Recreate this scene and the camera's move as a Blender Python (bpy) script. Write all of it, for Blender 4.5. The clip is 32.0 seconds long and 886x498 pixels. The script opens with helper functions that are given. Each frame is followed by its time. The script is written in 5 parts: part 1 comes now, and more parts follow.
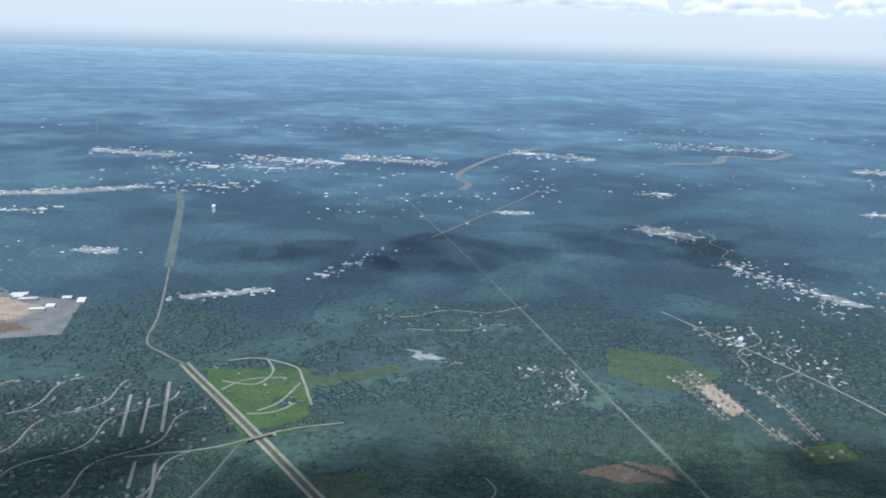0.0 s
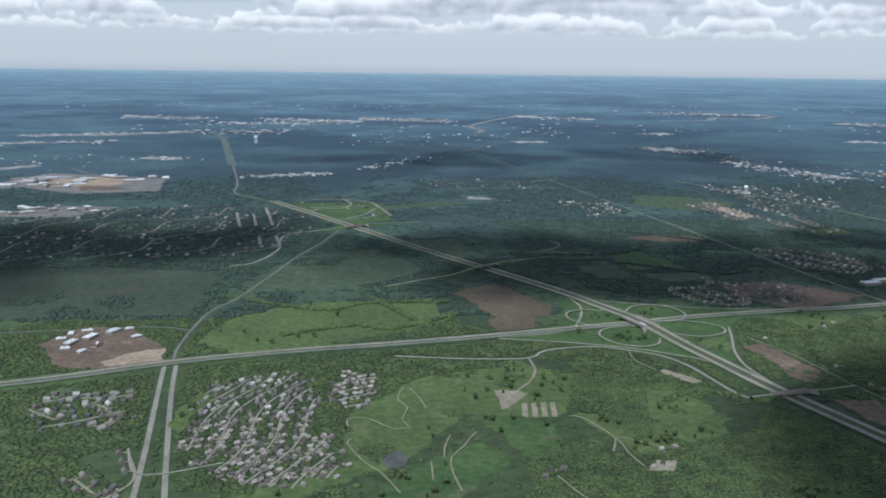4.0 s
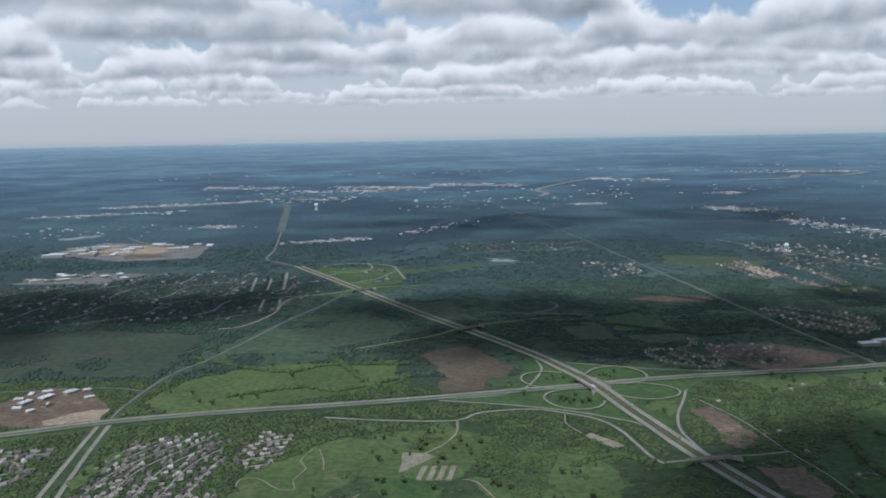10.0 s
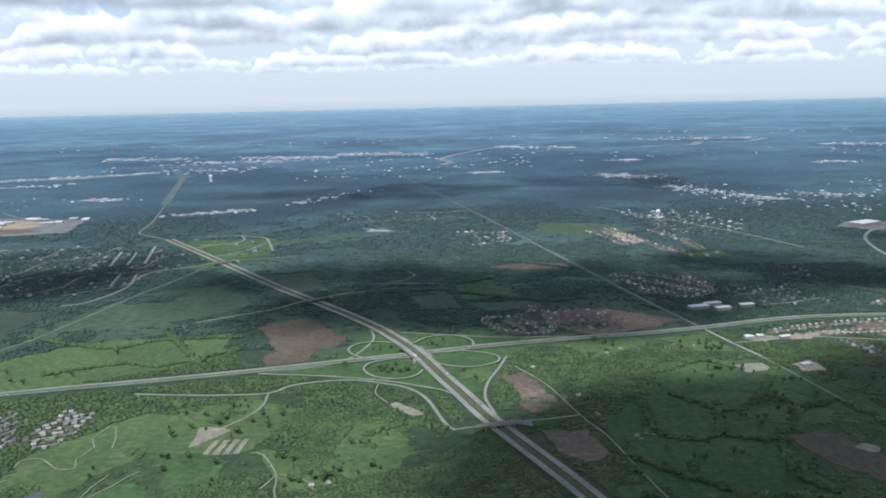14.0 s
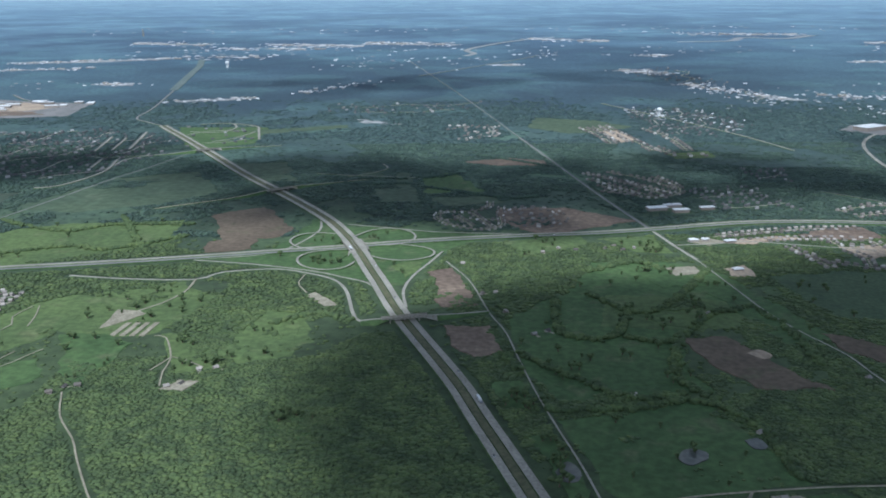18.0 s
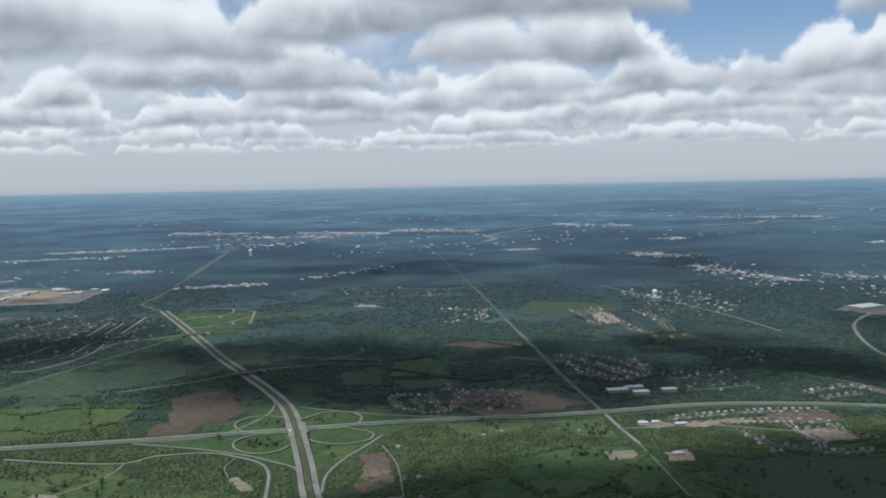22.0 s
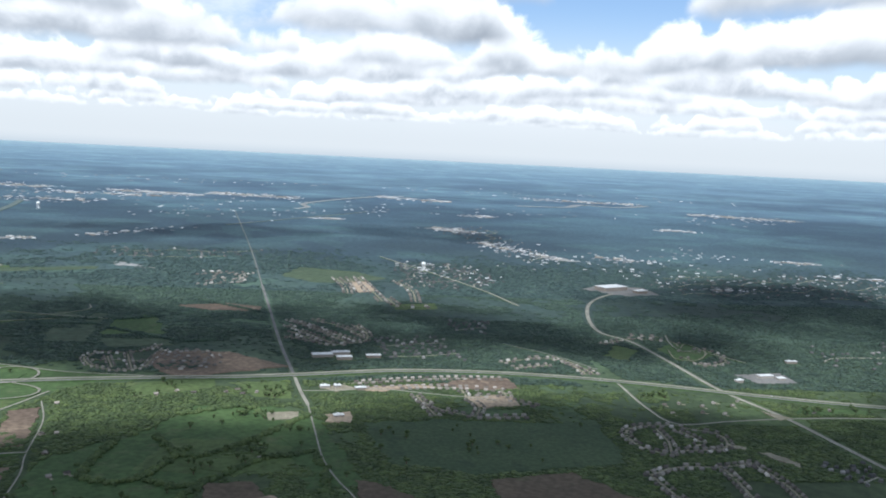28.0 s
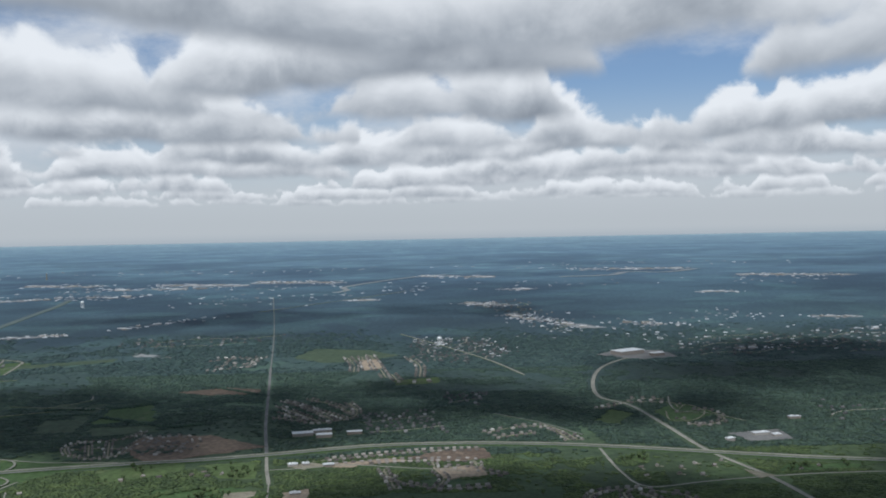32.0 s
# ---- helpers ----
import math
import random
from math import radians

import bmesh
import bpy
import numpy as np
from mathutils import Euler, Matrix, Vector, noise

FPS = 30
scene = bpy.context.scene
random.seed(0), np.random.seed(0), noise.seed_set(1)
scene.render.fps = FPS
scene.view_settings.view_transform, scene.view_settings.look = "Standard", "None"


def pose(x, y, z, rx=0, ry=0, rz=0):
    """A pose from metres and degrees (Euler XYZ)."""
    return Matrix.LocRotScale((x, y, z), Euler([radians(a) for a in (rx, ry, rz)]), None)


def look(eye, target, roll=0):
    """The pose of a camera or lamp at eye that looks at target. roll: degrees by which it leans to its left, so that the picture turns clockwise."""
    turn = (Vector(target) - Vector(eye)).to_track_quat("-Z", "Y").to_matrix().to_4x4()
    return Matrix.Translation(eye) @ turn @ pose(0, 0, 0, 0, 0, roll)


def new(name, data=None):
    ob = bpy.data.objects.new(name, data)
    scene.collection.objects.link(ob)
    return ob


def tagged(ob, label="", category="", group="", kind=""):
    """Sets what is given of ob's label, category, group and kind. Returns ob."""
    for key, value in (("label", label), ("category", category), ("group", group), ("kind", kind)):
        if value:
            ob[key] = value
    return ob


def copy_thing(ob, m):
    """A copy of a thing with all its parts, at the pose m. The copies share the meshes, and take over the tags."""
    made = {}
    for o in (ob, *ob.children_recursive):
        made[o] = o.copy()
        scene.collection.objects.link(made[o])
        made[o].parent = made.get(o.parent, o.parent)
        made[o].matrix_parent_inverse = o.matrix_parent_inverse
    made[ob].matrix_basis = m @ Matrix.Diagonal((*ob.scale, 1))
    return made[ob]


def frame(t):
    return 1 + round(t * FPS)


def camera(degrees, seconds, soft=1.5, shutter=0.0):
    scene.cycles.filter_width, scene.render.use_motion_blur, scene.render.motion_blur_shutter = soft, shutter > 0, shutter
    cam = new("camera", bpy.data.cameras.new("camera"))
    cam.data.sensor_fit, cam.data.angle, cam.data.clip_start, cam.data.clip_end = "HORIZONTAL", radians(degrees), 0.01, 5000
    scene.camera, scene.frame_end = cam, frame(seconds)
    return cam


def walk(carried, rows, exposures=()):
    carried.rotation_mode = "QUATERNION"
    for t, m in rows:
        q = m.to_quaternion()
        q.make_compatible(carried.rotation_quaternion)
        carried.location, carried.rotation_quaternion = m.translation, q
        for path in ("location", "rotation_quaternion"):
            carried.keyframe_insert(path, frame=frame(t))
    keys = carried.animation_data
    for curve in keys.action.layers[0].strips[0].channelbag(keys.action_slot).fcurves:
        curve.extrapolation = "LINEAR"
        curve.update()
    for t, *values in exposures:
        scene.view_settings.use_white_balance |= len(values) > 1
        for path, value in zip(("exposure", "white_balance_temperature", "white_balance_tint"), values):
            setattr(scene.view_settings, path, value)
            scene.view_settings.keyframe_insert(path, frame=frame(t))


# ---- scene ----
# one world metre stands for eight metres on the land: the view reaches forty kilometres
PATH = [
    (0, -58.66, 72.77, 125.22, -13.536, -4.855, 1.962),
    (0.5, -65.60, 60.76, 114.10, -10.070, -4.520, 1.879),
    (1, -72.53, 48.75, 102.98, -8.046, -8.961, 1.691),
    (1.5, -79.46, 36.74, 91.86, -7.324, -12.955, 1.151),
    (2, -86.40, 24.72, 80.75, -6.537, -11.827, 1.532),
    (2.5, -93.33, 12.71, 69.63, -6.577, -11.617, 1.093),
    (3, -98.06, 4.52, 62.05, -7.562, -8.662, 0.096),
    (3.5, -95.67, 3.03, 61.47, -10.774, -7.033, 0.323),
    (5.5, -83.33, 0.86, 60.35, -12.531, -2.866, 1.757),
    (6, -80.12, 0.88, 60.33, -9.765, -3.425, 1.796),
    (6.5, -76.92, 0.89, 60.32, -6.020, -8.168, 0.860),
    (7, -73.71, 0.90, 60.30, -4.353, -12.667, -0.267),
    (7.5, -70.50, 0.90, 60.29, -3.155, -14.547, -1.105),
    (8, -67.30, 0.90, 60.28, -2.249, -11.519, -2.450),
    (8.5, -64.09, 0.90, 60.28, -1.682, -6.479, -3.250),
    (9, -60.89, 0.89, 60.27, -0.616, -1.796, -3.258),
    (9.5, -57.68, 0.87, 60.27, -2.932, 1.695, -2.609),
    (10, -54.48, 0.86, 60.27, -7.612, 1.159, -1.065),
    (10.5, -51.27, 0.83, 60.26, -9.219, 0.556, -0.640),
    (11, -48.06, 0.81, 60.26, -9.059, -0.013, -1.183),
    (11.5, -44.86, 0.78, 60.26, -5.974, -0.414, -1.929),
    (12, -41.66, 0.74, 60.26, -0.648, 0.193, -2.131),
    (12.5, -38.45, 0.71, 60.25, -3.757, 0.737, -1.906),
    (13, -35.25, 0.67, 60.25, -9.711, 0.848, -1.922),
    (13.5, -32.04, 0.62, 60.24, -10.359, -0.607, -1.482),
    (14, -28.84, 0.57, 60.23, -9.688, -3.201, -1.277),
    (14.5, -25.63, 0.52, 60.22, -9.012, -5.108, -1.582),
    (16.5, -12.82, 0.29, 60.14, -4.929, -3.403, -0.035),
    (17, -9.61, 0.22, 60.12, -6.122, -1.576, -0.627),
    (17.5, -6.41, 0.15, 60.08, -7.316, 0.442, -2.585),
    (18, -3.20, 0.08, 60.04, -16.458, 0.000, -0.252),
    (18.5, 0.00, -0.00, 60.00, -19.599, 1.207, -1.621),
    (19, 3.20, -0.08, 59.95, -19.360, 2.030, -2.679),
    (19.5, 6.41, -0.16, 59.90, -17.574, 1.783, -2.669),
    (20, 9.61, -0.24, 59.83, -15.931, 1.974, -2.598),
    (20.5, 12.82, -0.33, 59.77, -12.494, 2.324, -2.101),
    (21, 16.02, -0.42, 59.69, -7.671, 2.039, -2.073),
    (21.5, 19.22, -0.51, 59.61, -5.460, 2.455, -1.952),
    (22, 22.43, -0.60, 59.52, -4.684, 3.084, -1.200),
    (22.5, 25.63, -0.70, 59.42, -4.421, 2.817, -0.228),
    (23, 28.83, -0.80, 59.31, -3.630, 2.237, -0.397),
    (23.5, 32.04, -0.90, 59.19, -2.316, 1.364, -0.605),
    (24, 35.24, -1.00, 59.07, -2.109, 0.815, -1.559),
    (24.5, 38.45, -1.10, 58.93, -1.907, -1.760, -0.780),
    (26.5, 51.26, -1.53, 58.29, -1.899, -4.847, 0.059),
    (27, 54.46, -1.65, 58.10, -4.542, -4.789, 0.337),
    (27.5, 57.67, -1.76, 57.90, -6.757, -5.126, 2.156),
    (28, 60.87, -1.87, 57.69, -6.276, -6.342, 2.825),
    (28.5, 64.08, -1.99, 57.47, -6.549, -6.553, 1.923),
    (29, 67.28, -2.11, 57.23, -6.122, -4.891, 0.287),
    (29.5, 70.49, -2.23, 56.98, -5.009, -5.239, 0.218),
    (30, 73.69, -2.35, 56.71, -5.341, -6.227, 0.361),
    (30.5, 76.89, -2.47, 56.44, -5.867, -6.111, 0.254),
    (31, 80.10, -2.59, 56.14, -5.545, -5.803, -0.195),
    (31.5, 83.30, -2.71, 55.84, -2.998, -3.734, -0.480),
    (32, 86.51, -2.84, 55.51, -1.299, -2.016, -1.057),
]
EXPOSURE = [(0, 0.1, 5450), (1, -0.2, 5600), (2, -0.25, 5550), (3, -0.48, 5700), (6, 0.17, 5400), (7, -0.53, 5700), (8, -0.6, 5700), (9, -0.58, 5800), (10, -0.53, 5700), (11, -0.1, 5650), (13, -0.57, 5700), (14, 0.02, 5600), (17, -0.23, 5800), (18, 0.1, 5450), (18.5, 1.35, 5450), (19, 1.6, 5400), (20, 1.15, 5450), (21, 0.25, 5700), (22, -0.5, 5800), (23, -0.52, 5900), (24, -0.45, 5900), (27, -0.38, 6000), (28, 0.17, 5900), (29, 0.22, 5900), (30, 0.0, 5900), (31, 0.08, 5900), (32, -0.54, 5900)]
cam = camera(52.69, 32.0, soft=1.9)
walk(cam, [(t, pose(x, y, z, 90 + pitch, 0, yaw) @ pose(0, 0, 0, 0, 0, roll)) for t, x, y, z, pitch, yaw, roll in PATH],
     exposures=[(s, e, k, 18 if 18 < s < 19.5 else 12 if s == 20 else 9) for s, e, k in EXPOSURE])

# ---- world and sun ----
SUN_ELEV, SUN_WAY = 55.0, (0.38, 0.925)
sun = new("sun", bpy.data.lights.new("sun", "SUN"))
sun.data.energy, sun.data.angle, sun.data.color = 5.0, radians(1.2), (1.0, 0.965, 0.90)
reach = math.cos(radians(SUN_ELEV))
sun.matrix_world = look((-SUN_WAY[0] * reach * 400, -SUN_WAY[1] * reach * 400, 400 * math.sin(radians(SUN_ELEV))), (0, 0, 0))


class Nodes:
    """Short hand for building node trees."""

    def __init__(self, tree):
        self.tree = tree
        tree.nodes.clear()

    def add(self, kind, **settings):
        node = self.tree.nodes.new(kind)
        for key, value in settings.items():
            setattr(node, key, value)
        return node

    def link(self, a, b):
        self.tree.links.new(a, b)

    def put(self, socket, value):
        if isinstance(value, (int, float)):
            socket.default_value = value
        elif isinstance(value, tuple):
            socket.default_value = value if len(value) != 3 or socket.type == "VECTOR" else (*value, 1)
        else:
            self.link(value, socket)

    def math(self, op, a, b=0.0, c=0.0, clamp=False):
        node = self.add("ShaderNodeMath", operation=op, use_clamp=clamp)
        for socket, value in zip(node.inputs, (a, b, c)):
            self.put(socket, value)
        return node.outputs[0]

    def step(self, value, low, high, to_low=0.0, to_high=1.0):
        node = self.add("ShaderNodeMapRange", interpolation_type="SMOOTHSTEP")
        for key, v in (("Value", value), ("From Min", low), ("From Max", high), ("To Min", to_low), ("To Max", to_high)):
            self.put(node.inputs[key], v)
        return node.outputs[0]

    def mix(self, fac, a, b, blend="MIX"):
        node = self.add("ShaderNodeMix", data_type="RGBA", blend_type=blend)
        self.put(node.inputs[0], fac)
        self.put(node.inputs[6], a)
        self.put(node.inputs[7], b)
        return node.outputs[2]

    def noise(self, vector, scale, detail=4.0, rough=0.55, dims="3D", distort=0.0):
        node = self.add("ShaderNodeTexNoise", noise_dimensions=dims)
        if vector is not None:
            self.link(vector, node.inputs["Vector"])
        for key, v in (("Scale", scale), ("Detail", detail), ("Roughness", rough), ("Distortion", distort)):
            node.inputs[key].default_value = v
        return node.outputs[0]

    def vec(self, x, y, z=0.0):
        node = self.add("ShaderNodeCombineXYZ")
        for socket, value in zip(node.inputs, (x, y, z)):
            self.put(socket, value)
        return node.outputs[0]

    def ramp(self, value, stops):
        node = self.add("ShaderNodeValToRGB")
        els = node.color_ramp.elements
        while len(els) < len(stops):
            els.new(0.5)
        for el, (at, col) in zip(els, stops):
            el.position, el.color = at, (*col, 1)
        self.put(node.inputs[0], value)
        return node.outputs[0]


world = bpy.data.worlds.new("sky")
world.use_nodes = True
scene.world = world
w = Nodes(world.node_tree)
coord = w.add("ShaderNodeTexCoord").outputs["Generated"]
xyz = w.add("ShaderNodeSeparateXYZ")
w.link(coord, xyz.inputs[0])
up = xyz.outputs[2]
flat = w.math("MAXIMUM", up, 0.012)
skytex = w.add("ShaderNodeTexSky", sky_type="NISHITA", sun_disc=False, sun_elevation=radians(SUN_ELEV),
               sun_rotation=math.atan2(-SUN_WAY[0], -SUN_WAY[1]), altitude=400.0, air_density=1.0, dust_density=0.6)
blue = w.mix(1.0, skytex.outputs[0], (0.080, 0.096, 0.112), "MULTIPLY")


def cloud_row(away, seed, below):
    """Heap clouds that stand at one distance, in multiples of the base's height above the eye: billowing flanks over a flat grey base."""
    level = w.math("SQRT", w.math("MAXIMUM", w.math("MULTIPLY_ADD", w.math("MULTIPLY", up, up), -1.0, 1.0), 0.01))
    bow = w.noise(w.vec(w.math("ADD", xyz.outputs[0], seed * 1.37), w.math("ADD", xyz.outputs[1], seed * 0.71)), 1.6 + 0.06 * away, 1.0, 0.4)
    grow = w.math("DIVIDE", w.math("MULTIPLY_ADD", bow, away * 0.56, away * 0.72), level)
    x, y, z = (w.math("MULTIPLY", q, grow) for q in (xyz.outputs[0], xyz.outputs[1], w.math("MAXIMUM", up, 0.0)))
    x, y = w.math("ADD", x, DRIFT[0] + seed * 5.3), w.math("ADD", y, DRIFT[1] + seed * 2.9)
    heap = w.step(w.noise(w.vec(x, y, 0.0), 0.30 + 0.004 * away, 3.0, 0.5), 0.34 - 0.004 * max(away - 13, 0), 0.61 - 0.004 * max(away - 13, 0))
    spot = w.vec(x, y, w.math("MULTIPLY", z, 1.15))
    lump = w.noise(spot, 0.95, 8.0, 0.53, distort=0.25)
    sunward = w.vec(w.math("ADD", x, -0.10), w.math("ADD", y, -0.10), w.math("MULTIPLY_ADD", z, 1.15, 0.22))
    relief = w.math("SUBTRACT", lump, w.noise(sunward, 0.95, 5.0, 0.53, distort=0.25))
    tall = w.math("MULTIPLY_ADD", heap, 1.20 - 0.016 * away, -0.20)
    rise = w.math("ADD", w.math("SUBTRACT", z, 1.0), w.math("MULTIPLY", w.math("SUBTRACT", lump, 0.5), 0.34))
    room = w.math("ADD", w.math("SUBTRACT", w.math("ADD", tall, 1.0), z), w.math("MULTIPLY", w.math("SUBTRACT", lump, 0.5), 1.65))
    alpha = w.math("MULTIPLY", w.step(room, -0.02, 0.16), w.step(rise, -0.05, 0.10))
    lit = w.math("ADD", w.step(rise, 0.0, 0.55, 0.18 + 0.010 * away, 0.88), w.step(room, 0.0, 0.55, 0.30, 0.0))
    lit = w.math("MULTIPLY_ADD", relief, 1.25, lit)
    lit = w.math("MINIMUM", w.math("MAXIMUM", lit, 0.0), 1.0)
    return w.mix(alpha, below, w.ramp(lit, [(0.0, (0.32, 0.35, 0.39)), (0.35, (0.58, 0.605, 0.63)), (0.75, (1.02, 1.015, 1.0)), (1.0, (1.22, 1.205, 1.175))]))


DRIFT = (3.4, 1.2)
veil = w.noise(w.vec(w.math("MULTIPLY_ADD", xyz.outputs[0], 1.0, 2.2), xyz.outputs[1], w.math("MULTIPLY", up, 2.2)), 3.6, 8.0, 0.6)
sky = w.mix(w.step(veil, 0.44, 0.66, 0.12, 0.85), blue, (0.95, 0.96, 0.97))
sky = w.mix(w.step(up, 0.02, 0.17, 0.92, 0.0), sky, (0.80, 0.815, 0.815))
for seed, away in enumerate((34.0, 27.0, 21.5, 17.0, 13.6, 10.8, 8.4, 6.4, 4.8, 3.4, 2.1, 1.2)):
    sky = cloud_row(away, seed, sky)
sky = w.mix(w.step(up, 0.32, 0.62, 0.0, 0.75), sky, (0.31, 0.38, 0.48))  # unseen sky overhead, dimmed and blued to lower the fill light
sky = w.mix(w.step(up, 0.002, 0.056, 0.93, 0.0), sky, (0.72, 0.74, 0.735))
sky = w.mix(w.step(up, -0.030, 0.001), (0.33, 0.43, 0.51), sky)
back = w.add("ShaderNodeBackground")
w.link(sky, back.inputs[0])
back.inputs[1].default_value = 1.0
w.link(back.outputs[0], w.add("ShaderNodeOutputWorld").inputs[0])


# ---- materials ----
def surface(name, build, rough=0.9, bump=None):
    m = bpy.data.materials.new(name)
    m.use_nodes = True
    n = Nodes(m.node_tree)
    out, bsdf = n.add("ShaderNodeOutputMaterial"), n.add("ShaderNodeBsdfPrincipled")
    n.link(bsdf.outputs[0], out.inputs[0])
    place = n.add("ShaderNodeTexCoord").outputs["Object"]
    n.put(bsdf.inputs["Base Color"], build(n, place))
    bsdf.inputs["Roughness"].default_value = rough
    bsdf.inputs["Specular IOR Level"].default_value = 0.2
    if bump:
        b = n.add("ShaderNodeBump")
        b.inputs["Strength"].default_value, b.inputs["Distance"].default_value = bump[1], bump[2]
        n.link(n.noise(place, bump[0], 5.0, 0.6), b.inputs["Height"])
        n.link(b.outputs[0], bsdf.inputs["Normal"])
    return m


def mottled(a, b, coarse, fine, c=None):
    """Two colours in large patches, with a finer grain and a third colour in spots."""
    def build(n, place):
        col = n.mix(n.step(n.noise(place, coarse, 5.0, 0.6), 0.36, 0.64), a, b)
        if c:
            col = n.mix(n.step(n.noise(place, coarse * 2.7, 4.0), 0.55, 0.72), col, c)
        return n.mix(n.step(n.noise(place, fine, 3.0), 0.25, 0.75), n.mix(1.0, col, (0.72, 0.72, 0.72), "MULTIPLY"), n.mix(1.0, col, (1.25, 1.25, 1.25), "MULTIPLY"))
    return build


def leafy(a, b, c):
    def build(n, place):
        geo = n.add("ShaderNodeNewGeometry")
        col = n.ramp(geo.outputs["Random Per Island"], [(0.0, a), (0.55, b), (1.0, c)])
        col = n.mix(n.step(n.noise(place, 0.045, 3.0), 0.35, 0.65, 0.0, 0.6), col, a)
        col = n.mix(n.step(n.noise(place, 0.07, 4.0), 0.52, 0.75, 0.0, 0.55), col, c)
        col = n.mix(n.step(n.noise(place, 0.24, 4.0, 0.6), 0.32, 0.68), n.mix(1.0, col, (0.72, 0.75, 0.80), "MULTIPLY"), n.mix(1.0, col, (1.26, 1.25, 1.12), "MULTIPLY"))
        return n.mix(n.step(n.noise(place, 2.2, 4.0, 0.7), 0.3, 0.7), n.mix(1.0, col, (0.84, 0.84, 0.84), "MULTIPLY"), n.mix(1.0, col, (1.18, 1.18, 1.12), "MULTIPLY"))
    return build


def plain(a, b):
    """A colour that differs a little from thing to thing, with fine weathering."""
    def build(n, place):
        info = n.add("ShaderNodeObjectInfo")
        col = n.mix(info.outputs["Random"], a, b)
        return n.mix(n.step(n.noise(place, 3.0, 4.0), 0.3, 0.7, 0.0, 0.35), col, n.mix(1.0, col, (0.6, 0.6, 0.6), "MULTIPLY"))
    return build


def land(n, place):
    """Land cover: meadow and scrub near by, then woods, towns and a plain painted hazy blue."""
    sep = n.add("ShaderNodeSeparateXYZ")
    n.link(place, sep.inputs[0])
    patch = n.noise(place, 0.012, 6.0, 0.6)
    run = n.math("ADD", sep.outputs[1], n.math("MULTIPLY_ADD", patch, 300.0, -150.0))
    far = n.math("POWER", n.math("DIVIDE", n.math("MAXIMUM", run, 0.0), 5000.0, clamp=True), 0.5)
    # ramp by distance: a dark belt for cloud shade, then blue haze, in the base colour
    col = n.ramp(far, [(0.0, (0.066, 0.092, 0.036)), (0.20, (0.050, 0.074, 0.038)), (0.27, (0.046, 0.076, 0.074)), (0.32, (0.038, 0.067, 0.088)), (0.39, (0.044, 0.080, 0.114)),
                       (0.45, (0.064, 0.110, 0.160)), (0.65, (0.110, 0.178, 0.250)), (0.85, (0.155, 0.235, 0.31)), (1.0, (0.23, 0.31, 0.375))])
    stretch = n.vec(n.math("MULTIPLY", sep.outputs[0], 0.012), n.math("MULTIPLY", sep.outputs[1], 0.012))
    cells = n.add("ShaderNodeTexVoronoi", voronoi_dimensions="2D")
    n.link(stretch, cells.inputs["Vector"])
    cells.inputs["Scale"].default_value = 3.0
    tint = n.add("ShaderNodeSeparateColor")
    n.link(cells.outputs["Color"], tint.inputs[0])
    amount = n.step(tint.outputs[0], 0.55, 1.0, 0.0, 0.6)
    col = n.mix(amount, col, n.mix(1.0, col, (1.5, 1.55, 1.3), "MULTIPLY"))
    # patch contrast weakens with distance, imitating haze in the colour
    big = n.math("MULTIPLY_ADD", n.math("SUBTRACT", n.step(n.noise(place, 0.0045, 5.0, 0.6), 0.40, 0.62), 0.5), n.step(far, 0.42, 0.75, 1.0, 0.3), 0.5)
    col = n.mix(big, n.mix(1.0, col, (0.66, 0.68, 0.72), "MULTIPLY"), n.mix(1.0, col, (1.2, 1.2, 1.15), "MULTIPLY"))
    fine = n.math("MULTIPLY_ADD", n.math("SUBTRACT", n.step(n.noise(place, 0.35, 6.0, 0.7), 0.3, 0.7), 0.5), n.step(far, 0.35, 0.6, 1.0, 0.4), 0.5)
    return n.mix(fine, n.mix(1.0, col, (0.65, 0.67, 0.7), "MULTIPLY"), n.mix(1.0, col, (1.3, 1.28, 1.2), "MULTIPLY"))


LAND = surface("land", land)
GRASS = surface("meadow_grass", mottled((0.060, 0.090, 0.034), (0.078, 0.112, 0.040), 0.05, 0.7, (0.095, 0.116, 0.052)))
GRASS_DRY = surface("pasture_grass", mottled((0.042, 0.076, 0.028), (0.057, 0.096, 0.035), 0.06, 0.7, (0.076, 0.095, 0.046)))
GRASS_DEEP = surface("rough_grass", mottled((0.038, 0.064, 0.032), (0.050, 0.078, 0.038), 0.06, 1.1, (0.03, 0.05, 0.028)))
SOIL = surface("ploughed_soil", mottled((0.082, 0.064, 0.046), (0.104, 0.082, 0.058), 0.06, 0.8, (0.082, 0.078, 0.046)))
SOIL_RED = surface("graded_red_soil", mottled((0.104, 0.078, 0.060), (0.135, 0.102, 0.076), 0.09, 0.8, (0.20, 0.155, 0.115)))
CLAY = surface("bare_clay", mottled((0.24, 0.19, 0.14), (0.31, 0.25, 0.185), 0.08, 0.9))
CONCRETE = surface("concrete_road", mottled((0.185, 0.177, 0.150), (0.24, 0.229, 0.196), 0.15, 2.5), 0.85)
ASPHALT = surface("worn_asphalt", mottled((0.12, 0.12, 0.116), (0.165, 0.162, 0.155), 0.15, 2.5), 0.85)
GRAVEL = surface("pale_gravel", mottled((0.180, 0.165, 0.122), (0.235, 0.215, 0.162), 0.3, 2.5))
LEAF = surface("leaf_canopy", leafy((0.052, 0.077, 0.035), (0.062, 0.089, 0.038), (0.078, 0.104, 0.043)))
